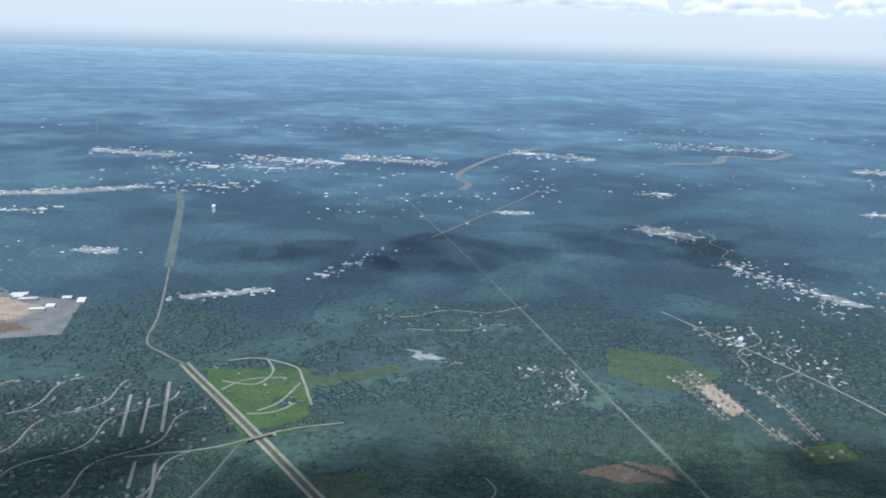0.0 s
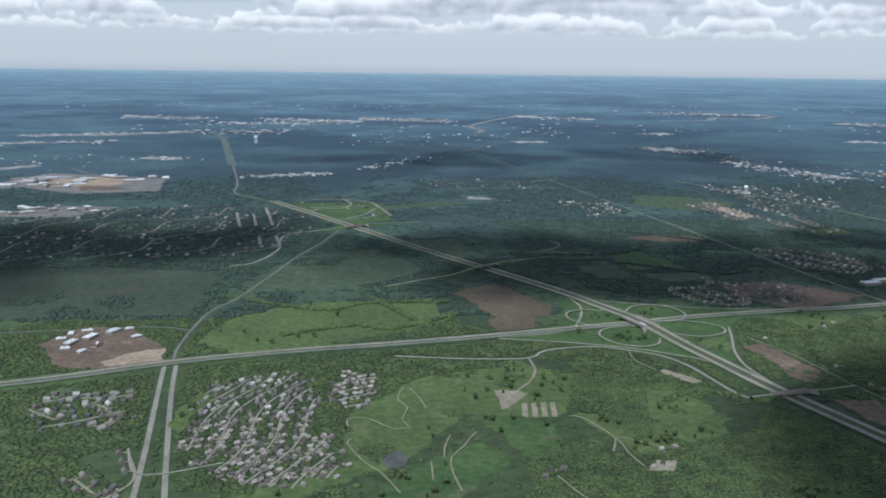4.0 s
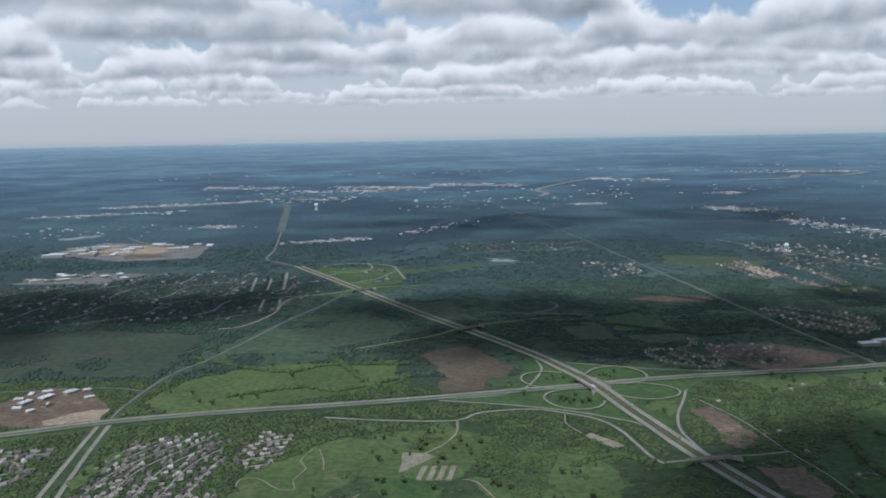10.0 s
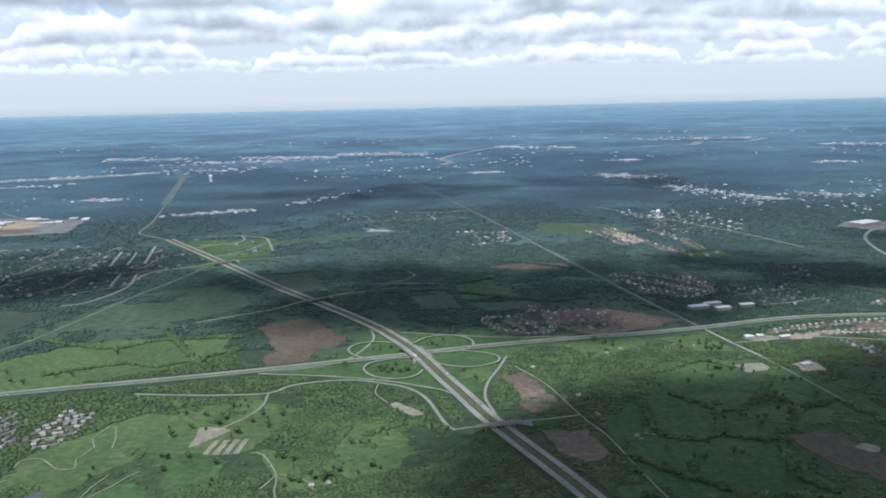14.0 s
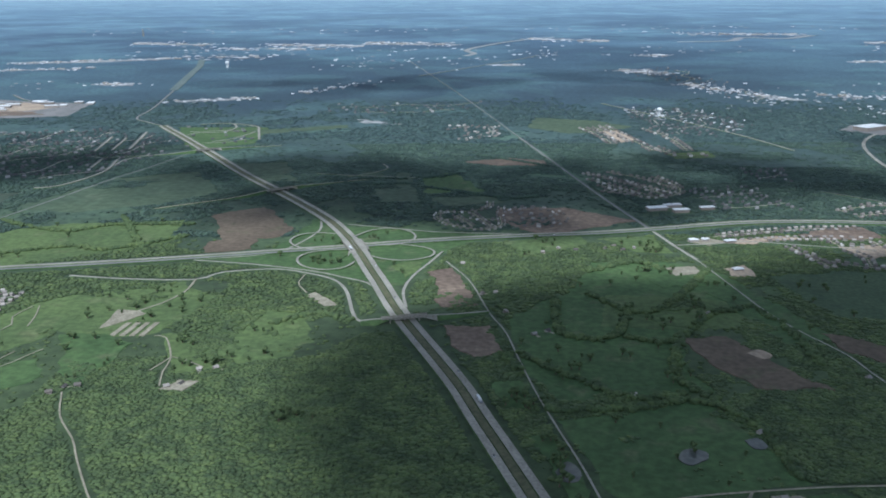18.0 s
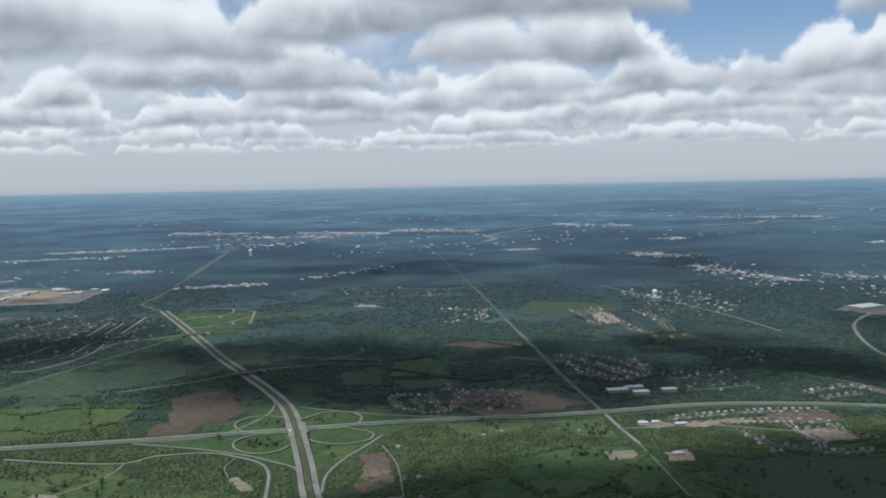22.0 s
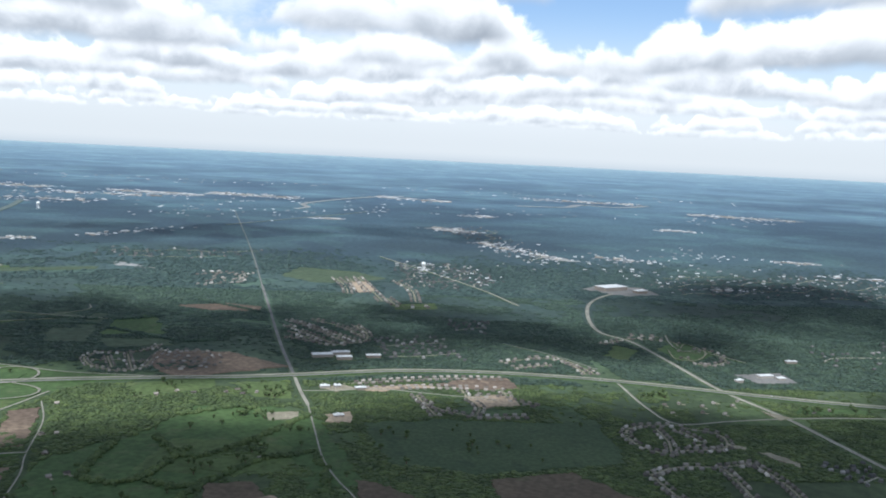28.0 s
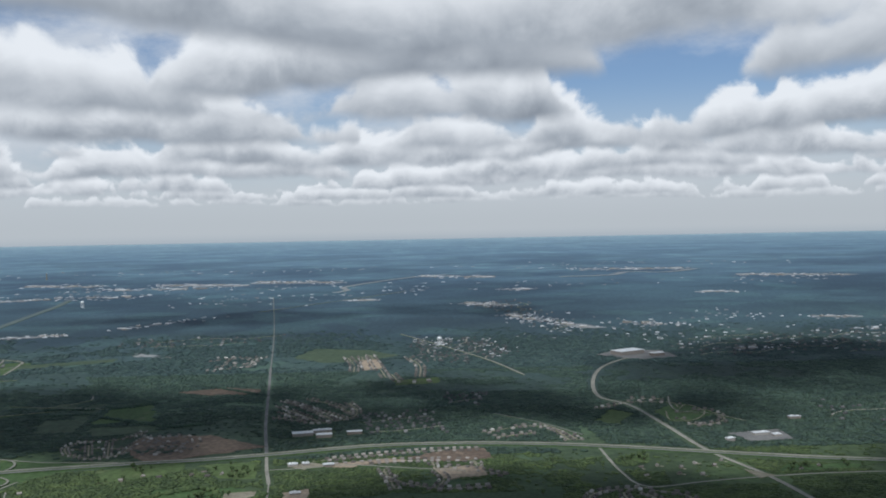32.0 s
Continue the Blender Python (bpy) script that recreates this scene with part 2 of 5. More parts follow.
# the next three leaf colours have distance haze painted in as a blue-grey tint
LEAF_HAZED_FAR = surface("hazed_far_canopy", leafy((0.040, 0.067, 0.070), (0.047, 0.077, 0.077), (0.055, 0.087, 0.083)))
LEAF_HAZED_MID = surface("hazed_mid_canopy", leafy((0.042, 0.069, 0.058), (0.049, 0.078, 0.064), (0.058, 0.089, 0.070)))
LEAF_HAZED = surface("hazed_canopy", leafy((0.036, 0.058, 0.048), (0.043, 0.068, 0.054), (0.052, 0.080, 0.060)))
BARK = surface("bark", mottled((0.09, 0.07, 0.05), (0.13, 0.10, 0.075), 0.8, 4.0))
WALLS = surface("house_siding", plain((0.36, 0.34, 0.31), (0.20, 0.17, 0.145)))
ROOFS = surface("shingle_roof", plain((0.075, 0.07, 0.066), (0.13, 0.115, 0.10)))
ROOF_PALE = surface("pale_shingle_roof", plain((0.19, 0.175, 0.16), (0.33, 0.30, 0.27)))
FAR_ROOFS = surface("mixed_far_roofs", lambda n, place: n.ramp(n.add("ShaderNodeNewGeometry").outputs["Random Per Island"], [(0.0, (0.10, 0.092, 0.085)), (0.5, (0.17, 0.157, 0.142)), (0.85, (0.29, 0.272, 0.245)), (1.0, (0.50, 0.48, 0.45))]))
# far roofs in darker tones than FAR_ROOFS
TOWN_ROOFS = surface("darker_far_roofs", lambda n, place: n.ramp(n.add("ShaderNodeNewGeometry").outputs["Random Per Island"], [(0.0, (0.065, 0.068, 0.07)), (0.6, (0.105, 0.105, 0.105)), (0.9, (0.17, 0.168, 0.165)), (1.0, (0.34, 0.335, 0.33))]))
# dull brown-green fallow, its colour darkened further to take in cloud shade
FALLOW = surface("dull_fallow_shaded", mottled((0.036, 0.052, 0.036), (0.047, 0.063, 0.042), 0.03, 0.5, (0.055, 0.054, 0.044)))
# grass colour dulled for far fields, haze painted into it
GRASS_HAZED = surface("hazed_far_pasture", mottled((0.045, 0.068, 0.042), (0.057, 0.082, 0.048), 0.03, 0.4, (0.070, 0.090, 0.056)))
FAR_WHITE = surface("far_pale_roofs", lambda n, place: n.ramp(n.add("ShaderNodeNewGeometry").outputs["Random Per Island"], [(0.0, (0.16, 0.17, 0.18)), (0.5, (0.27, 0.28, 0.29)), (1.0, (0.62, 0.63, 0.64))]))
WHITE = surface("white_metal_roof", plain((0.64, 0.65, 0.65), (0.46, 0.47, 0.48)), 0.6)
STEEL = surface("painted_steel", plain((0.68, 0.70, 0.70), (0.74, 0.75, 0.74)), 0.5)
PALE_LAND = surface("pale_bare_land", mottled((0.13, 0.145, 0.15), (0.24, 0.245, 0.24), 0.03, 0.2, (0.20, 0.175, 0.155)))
# verge grass with pale blue distance haze in its base colour
VERGE_HAZED = surface("hazed_far_verge", mottled((0.080, 0.105, 0.100), (0.100, 0.125, 0.115), 0.05, 0.5))
WATER = surface("pond_water", mottled((0.045, 0.052, 0.048), (0.075, 0.078, 0.068), 0.4, 1.2), 0.3)
CLOUD = bpy.data.materials.new("cloud_mist")
CLOUD.use_nodes = True
mist = Nodes(CLOUD.node_tree)
veil, body_of, blend = mist.add("ShaderNodeBsdfTransparent"), mist.add("ShaderNodeBsdfDiffuse"), mist.add("ShaderNodeMixShader")
body_of.inputs[0].default_value = (0.9, 0.9, 0.92, 1)
mist.link(mist.step(mist.noise(mist.add("ShaderNodeTexCoord").outputs["Object"], 0.05, 4.0), 0.3, 0.7, 0.10, 0.26), blend.inputs[0])
mist.link(veil.outputs[0], blend.inputs[1])
mist.link(body_of.outputs[0], blend.inputs[2])
mist.link(blend.outputs[0], mist.add("ShaderNodeOutputMaterial").inputs[0])
CAR_PAINT = surface("car_paint", plain((0.75, 0.75, 0.75), (0.08, 0.09, 0.12)), 0.35)
RUBBER = surface("tyre_rubber", mottled((0.02, 0.02, 0.02), (0.03, 0.03, 0.03), 2.0, 8.0))
GLASS = surface("dark_window_glass", mottled((0.03, 0.035, 0.04), (0.045, 0.05, 0.055), 2.0, 8.0), 0.1)


# ---- mesh helpers ----
def mesh_of(name, verts, faces, material, smooth=False):
    me = bpy.data.meshes.new(name)
    me.from_pydata([tuple(v) for v in verts], [], [tuple(f) for f in faces])
    me.materials.append(material)
    if smooth:
        me.shade_smooth()
    me.update()
    return me


def part(name, me, parent, label="", at=None):
    ob = new(name, me)
    ob.parent = parent
    if at is not None:
        ob.matrix_local = at
    return tagged(ob, label)


def boxes_mesh(name, boxes, material):
    """Boxes (cx, cy, z0, sx, sy, sz) with bevelled upper rims, in one mesh."""
    verts, faces = [], []
    for cx, cy, z0, sx, sy, sz in boxes:
        k, e = len(verts), min(sx, sy, sz) * 0.06
        for z, d in ((z0, 0), (z0 + sz - e, 0), (z0 + sz, e)):
            for ax, ay in ((-1, -1), (1, -1), (1, 1), (-1, 1)):
                verts.append((cx + ax * (sx / 2 - d), cy + ay * (sy / 2 - d), z))
        for a in (0, 4):
            faces += [(k + a + i, k + a + (i + 1) % 4, k + a + 4 + (i + 1) % 4, k + a + 4 + i) for i in range(4)]
        faces += [(k + 8, k + 9, k + 10, k + 11), (k + 3, k + 2, k + 1, k)]
    return mesh_of(name, verts, faces, material)


def gable_mesh(name, sx, sy, z, rise, over, material):
    """A gabled roof with eaves and some thickness, its ridge along x."""
    hx, hy, t = sx / 2 + over, sy / 2 + over, 0.05
    ring = [(-hy, z - 0.03), (0, z + rise), (hy, z - 0.03), (hy, z - 0.03 - t), (0, z + rise - t), (-hy, z - 0.03 - t)]
    verts = [(x, y, h) for x in (-hx, hx) for y, h in ring]
    faces = [(i, (i + 1) % 6, 6 + (i + 1) % 6, 6 + i) for i in range(6)] + [(0, 5, 4, 1), (1, 4, 3, 2), (7, 10, 11, 6), (8, 9, 10, 7)]
    return mesh_of(name, verts, faces, material)


def walls_mesh(name, sx, sy, h, rise, material):
    """House walls with gable ends."""
    x, y = sx / 2, sy / 2
    verts = [(-x, -y, 0), (x, -y, 0), (x, y, 0), (-x, y, 0), (-x, -y, h), (x, -y, h), (x, y, h), (-x, y, h), (-x, 0, h + rise * 0.86), (x, 0, h + rise * 0.86)]
    faces = [(0, 1, 5, 4), (2, 3, 7, 6), (1, 2, 6, 9, 5), (3, 0, 4, 8, 7)]
    return mesh_of(name, verts, faces, material)


def smooth_line(pts, step=2.0):
    """A Catmull-Rom line through points, in even steps."""
    p = np.array(pts, float)
    p = np.vstack([2 * p[0] - p[1], p, 2 * p[-1] - p[-2]])
    out = []
    for a, b, c, d in zip(p, p[1:], p[2:], p[3:]):
        n = max(2, int(np.hypot(*(c - b)) / step))
        for t in np.arange(n) / n:
            out.append(0.5 * (2 * b + (c - a) * t + (2 * a - 5 * b + 4 * c - d) * t * t + (3 * b - a - 3 * c + d) * t ** 3))
    return np.array(out + [p[-2]])


def sideways(line, d):
    way = np.gradient(line, axis=0)
    way /= np.maximum(np.hypot(way[:, 0], way[:, 1]), 1e-6)[:, None]
    return line + d * np.stack([way[:, 1], -way[:, 0]], 1)


def hump(line, crossings, high=0.8):
    """Heights of a road that rises over others at crossings, and where it stands on a bridge."""
    h, deck = np.zeros(len(line)), np.zeros(len(line), bool)
    for c in crossings:
        d = np.hypot(*(line - np.array(c)).T)
        h = np.maximum(h, high * np.clip(1 - (d - 4.5) / 16, 0, 1) ** 1.3)
        deck |= d < 4.5
    return h, deck


def strip_mesh(name, line, width, material, top=0.06, foot=0.0, lift=None):
    """A road bed along a line: a flat top with sloping sides."""
    h, deck = hump(line, lift or ())
    low, slope = np.where(deck, h - 0.14, foot), np.where(deck, 0.03, 0.06 + 1.1 * h)
    rows = [(sideways(line, (-width / 2 - slope)[:, None]), low), (sideways(line, -width / 2), h + top), (sideways(line, width / 2), h + top), (sideways(line, (width / 2 + slope)[:, None]), low)]
    verts = [(q[i][0], q[i][1], z[i]) for i in range(len(line)) for q, z in rows]
    faces = [(4 * i + k + 1, 4 * i + k, 4 * i + 4 + k, 4 * i + 5 + k) for i in range(len(line) - 1) for k in range(3)]
    me = mesh_of(name, verts, faces, material)
    me.materials.append(GRASS_DRY)
    for k, face in enumerate(me.polygons):
        if k % 3 != 1 and not deck[k // 3]:
            face.material_index = 1
    return me


road_marks = []  # (line, clearance) of all roads, kept free of trees


def road(name, pts, width, material, label, top=0.06, step=2.0, clear=0.5, lift=None):
    line = smooth_line(pts, step)
    road_marks.append((line, width / 2 + clear))
    return tagged(new(name, strip_mesh(name, line, width, material, top, lift=lift)), label, "road", kind="structure")


def patch(name, pts, material, label, z=0.02, category="field", rough=1.3, rounded=False):
    """A piece of land with a softly irregular edge, lying on the ground."""
    loop, line = np.array(list(pts) + [pts[0]], float), []
    for a, c in zip(loop, loop[1:]):
        k = max(2, int(np.hypot(*(c - a)) / 1.2))
        line += [a + (c - a) * q / k for q in range(k)]
    line = smooth_line(loop, 0.5)[:-1] if rounded else np.array(line)
    line = line + rough * np.array([[noise.fractal((x * 0.2, y * 0.2, 1.3), 1.0, 2.0, 3), noise.fractal((x * 0.2, y * 0.2, 7.9), 1.0, 2.0, 3)] for x, y in line])
    n, mid = len(line), line.mean(0)
    inner = mid + (line - mid) * 0.985
    verts = [(*q, 0.0) for q in line] + [(*q, z) for q in inner]
    faces = [(i, (i + 1) % n, n + (i + 1) % n, n + i) for i in range(n)] + [tuple(range(n, 2 * n))]
    patches.append(line)
    return tagged(new(name, mesh_of(name, verts, faces, material)), label, category, kind="structure")


patches = []

# ---- ground ----
gx = np.concatenate([np.linspace(-5000, -400, 24), np.linspace(-380, 400, 40), np.linspace(420, 5000, 24)])
gy = np.concatenate([np.linspace(-1500, 40, 10), np.linspace(60, 520, 24), np.linspace(560, 4950, 40)])
gv = [(x, y, 0.0) for y in gy for x in gx]
gf = [(j * len(gx) + i, j * len(gx) + i + 1, (j + 1) * len(gx) + i + 1, (j + 1) * len(gx) + i) for j in range(len(gy) - 1) for i in range(len(gx) - 1)]
tagged(new("ground", mesh_of("ground", gv, gf, LAND)), "wide green plain of woods, fields and towns, painted hazy blue far off", "ground", kind="structure")

FIELDS = [
    (GRASS_DRY, "wide hedged meadow beside the county lane", [(9, 157), (22, 172), (30, 192), (47, 192), (57, 179), (57, 161), (40, 151), (36, 134), (39, 125), (27, 124), (14, 122), (9, 139)]),
    (GRASS_DRY, "mown grass of the whole interchange", [(-62, 197.5), (-45, 200), (-41, 212), (-38, 232), (-28, 225), (-4, 219), (10, 215.5), (-2, 203), (-6, 192), (-11, 178), (-15, 174), (-20, 180), (-30, 186.5), (-44, 192)]),
    (GRASS, "park meadow with a winding path", [(-74, 153), (-73, 168), (-58, 180), (-50, 166), (-54, 151), (-65, 148)]),
    (GRASS, "sunlit park meadow among trees", [(-46, 143), (-39, 151), (-30, 162), (-26, 146), (-32, 139), (-41, 135)]),
    (GRASS, "lit meadow beside the far suburb", [(138, 250), (147, 265), (151, 258), (144, 244)]),
    (GRASS, "lit clearing on the plain", [(79, 326), (96, 331), (95, 318), (80, 315)]),
    (GRASS_DRY, "lawns beside the access roads", [(158, 262), (159, 246), (167, 246), (174, 256), (170, 272)]),
    (GRASS, "bright green meadow beside the highway", [(-128, 196), (-122, 216), (-105, 228), (-72, 231), (-70, 210), (-96, 193), (-118, 188)]),
    (GRASS_HAZED, "dark green pasture behind a hedge", [(-125, 246), (-110, 286), (-85, 297), (-71, 265), (-84, 250), (-106, 241)]),
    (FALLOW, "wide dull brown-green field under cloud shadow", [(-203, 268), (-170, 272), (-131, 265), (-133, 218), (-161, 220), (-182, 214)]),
    (GRASS_DRY, "pasture with a stock pond and a tree", [(13, 117), (39, 123), (43, 99), (18, 94)]),
    (GRASS_DRY, "small meadow between hedges", [(29, 188), (47, 193), (58, 182), (59, 172), (44, 169), (28, 177)]),
    (GRASS_DRY, "green paddock beside a farm lane", [(10, 146), (20, 150), (24, 131), (22, 127), (14, 127)]),
    (GRASS, "bright strip of meadow between hedges", [(29, 170), (43, 169), (57, 164), (60, 153), (40, 151), (26, 153)]),
    (GRASS_DRY, "green field enclosed by trees", [(28, 145), (35, 146), (35.5, 128), (24, 127.5)]),
    (GRASS_DRY, "small pasture beside the interstate", [(4, 129), (9, 130), (10.5, 119.5), (6, 120)]),
    (GRASS, "grassy verge beside the highway", [(12, 209), (32, 218), (31, 206), (15, 197)]),
    (GRASS, "mown grass at the crossroads", [(35, 212), (48.5, 214), (50, 199), (42, 200)]),
    (GRASS, "grass inside the cloverleaf", [(-15, 191), (-6, 198), (-11, 181)]),
    (GRASS, "parkland meadow with scattered trees", [(-52, 172), (-31, 164), (-28, 140), (-42, 138)]),
    (GRASS, "parkland meadow beside the car park", [(-73, 174), (-56, 176), (-53, 162), (-55, 151), (-66, 152)]),
    (GRASS, "lawn round a forked park path", [(-54, 150), (-47, 150), (-39, 134), (-47, 133)]),
    (GRASS_DRY, "clearing inside the woods", [(-29, 120), (-21, 118), (-22, 111), (-28, 111)]),
    (GRASS, "golf fairway with winding paths", [(-94, 152), (-78, 172), (-70, 170), (-74, 150), (-86, 132), (-108, 116), (-112, 122), (-94, 132)]),
    (GRASS_DRY, "golf fairway beside a small pond", [(-86, 128), (-72, 140), (-68, 132), (-80, 117), (-98, 112)]),
    (GRASS_HAZED, "field beside the interstate", [(-76, 310), (-58, 312), (-48, 280), (-67, 282)]),
    (GRASS_HAZED, "dull green field with a curved lane", [(-31, 296), (-14, 293), (-10, 251), (-21, 252)]),
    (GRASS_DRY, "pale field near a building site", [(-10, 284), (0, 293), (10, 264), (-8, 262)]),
    (GRASS_HAZED, "narrow field beside a hedge", [(-7, 256), (11, 258), (14, 249), (-3, 245)]),
    (GRASS_DRY, "bright ring of grass round new house plots", [(-120, 395), (-80, 394), (-77, 352), (-97, 337), (-106, 352)]),
    (GRASS_HAZED, "meadow on the hill below the water tower", [(40, 420), (65, 411), (80, 392), (70, 376), (50, 373), (34, 390)]),
    (GRASS, "bright fallow strip among trees", [(34, 157), (43, 162), (51, 157), (43, 150)]),
    (GRASS_DRY, "large field beside the county road", [(50, 173), (56, 179), (60, 172), (66, 146), (56, 144)]),
    (GRASS_DRY, "field south of the lumber yard", [(37, 189), (55, 186), (56, 177), (42, 174)]),
    (GRASS_DEEP, "wide dark green field below the new suburb", [(66, 182), (84, 185), (104, 183), (118, 186), (116, 158), (104, 156), (88, 152), (70, 158)]),
    (GRASS, "grass plot beside the lane", [(135, 206), (143, 211), (141, 203)]),
    (GRASS_DRY, "meadow beside the road junction", [(168, 193), (186, 194), (190, 197), (172, 199)]),
    (GRASS_HAZED, "clearing beyond the new plots", [(-88, 384), (-46, 400), (-44, 392), (-80, 374)]),
    (GRASS_DRY, "meadow beside a gravel drive", [(20.5, 92.8), (30, 94), (29.5, 84), (27, 76), (22.5, 80)]),
    (GRASS_DRY, "meadow behind a farmyard", [(36, 95), (46, 96.5), (50, 86), (34, 80)]),
    (GRASS_DRY, "narrow pasture beside the interstate", [(9, 111), (12.4, 112), (15, 97), (12, 92)]),
    (GRASS_DRY, "golf rough with scattered trees", [(-72, 150), (-68, 142), (-66, 133), (-60, 128), (-58, 146), (-66, 151)]),
    (GRASS_DRY, "meadow beside the cloverleaf", [(-36, 200), (-30, 206), (-27, 212), (-36, 214), (-39, 208)]),
    (GRASS_DRY, "meadow inside a loop ramp", [(-33, 190), (-27, 191), (-25, 199), (-33, 197)]),
    (GRASS_DRY, "grass inside a loop ramp", [(-22, 207), (-14, 209), (-13, 216), (-21, 217)]),
    (GRASS, "lawns between the houses and the arterial", [(-122, 146), (-119, 160), (-122, 166), (-125, 150)]),
    (SOIL, "brown ploughed field beside the interstate", [(-66, 237), (-53, 246), (-41, 222), (-45, 214), (-57, 211)]),
    (SOIL, "small ploughed field by the highway", [(-60, 210), (-49, 215), (-48.5, 204), (-60, 201)]),
    (SOIL, "reddish ploughed field with a pond", [(38, 147), (47, 147.5), (53, 132), (57, 126), (46, 126), (42, 133)]),
    (SOIL_RED, "reddish bare field beside the ramp", [(-6, 186), (-1, 189), (4, 164), (-4, 163)]),
    (SOIL_RED, "reddish bare field beside the overpass", [(-3, 153), (5, 154), (7, 141), (2, 139), (-1.7, 144)]),
    (SOIL, "ploughed field beside the county road", [(63.5, 149), (71, 146), (76, 138), (72, 131), (66, 140)]),
    (SOIL, "brown ploughed field near the houses", [(88, 149), (104, 153.5), (113, 140), (108, 132), (88, 138)]),
    (SOIL_RED, "graded red building site", [(-161, 196), (-155, 209), (-146, 208), (-135, 196), (-131, 183), (-144, 179), (-152, 181)]),
    (CLAY, "bare clay at the edge of a building site", [(-145, 184), (-137, 191), (-133.5, 192), (-131.5, 184), (-143, 180)]),
    (SOIL_RED, "graded red building site with new homes", [(12, 243), (30, 243), (48, 229), (30, 219), (20, 216), (12, 228)]),
    (SOIL_RED, "bare reddish field beyond the lane", [(4, 311), (20, 318), (33, 313), (34, 304), (14, 305)]),
    (CLAY, "bare clay plots on the hill", [(63, 378), (71, 380), (74, 356), (67, 350)]),
    (SOIL_RED, "bare soil between unfinished houses", [(84, 213), (97, 221), (104, 221), (105, 211), (93, 209)]),
    (CLAY, "pale bare strip beside new streets", [(64, 208.5), (80, 213), (84, 210.5), (70, 206)]),
    (CLAY, "pale bare plots at the street's end", [(90, 203), (102, 204), (103, 196), (94, 194)]),
    (CLAY, "bare ground beside the lumber yard", [(58, 186), (64, 188.5), (64, 182), (58.5, 181.5)]),
]
for i, (material, label, pts) in enumerate(FIELDS):
    patch("field", pts, material, label, 0.012 + 0.003 * i)

# ---- roads ----
INTERSTATE = [(-128, 399), (-122, 388), (-109, 365), (-87, 325), (-68, 290), (-50, 260), (-39.6, 242), (-31, 224.7), (-24, 203), (-17.5, 181.4),
              (-12.6, 163), (-8.9, 151.5), (-3.4, 135.4), (-0.6, 126.6), (1.9, 116.9), (4.2, 108.5), (6.2, 101), (8, 94.3), (9.5, 88.3), (14, 68), (24, 20), (36, -60)]
mid = smooth_line(INTERSTATE, 2.5)
for side in (-1.38, 1.38):
    line = sideways(mid, side)
    road_marks.append((line, 1.5))
    tagged(new("road_interstate", strip_mesh("carriageway", line, 1.2, CONCRETE, 0.34, lift=[(-24, 204)])), "pale concrete interstate carriageway with wide shoulders", "road", kind="structure")
VERGE = surface("dry_olive_verge", mottled((0.068, 0.072, 0.040), (0.088, 0.088, 0.050), 0.1, 1.5, (0.075, 0.085, 0.045)))
tagged(new("median", strip_mesh("median", mid, 1.2, VERGE, 0.31, lift=[(-24, 204)])), "dry olive grass median between the carriageways", "median", kind="structure")
HIGHWAY = [(-300, 140), (-220, 158), (-161, 170.6), (-130, 182), (-108, 187.7), (-84, 192), (-64, 196), (-44, 200.8), (-25, 205.3), (-7, 210), (17, 214), (34, 216), (50.4, 219.5), (75, 225.6),
           (97, 226), (119, 223), (139.5, 217.3), (159, 210.3), (178, 203.7), (191.5, 200), (260, 182), (330, 160)]
hmid = smooth_line(HIGHWAY, 3.0)
for side in (-0.95, 0.95):
    line = sideways(hmid, side)
    road_marks.append((line, 2.0))
    tagged(new("road_highway", strip_mesh("carriageway", line, 1.15, CONCRETE if side < 0 else ASPHALT, 0.33)), "divided highway carriageway crossing below the interstate", "road", kind="structure")
tagged(new("median", strip_mesh("median", hmid, 0.65, GRASS, 0.30)), "grass median of the divided highway", "median", kind="structure")

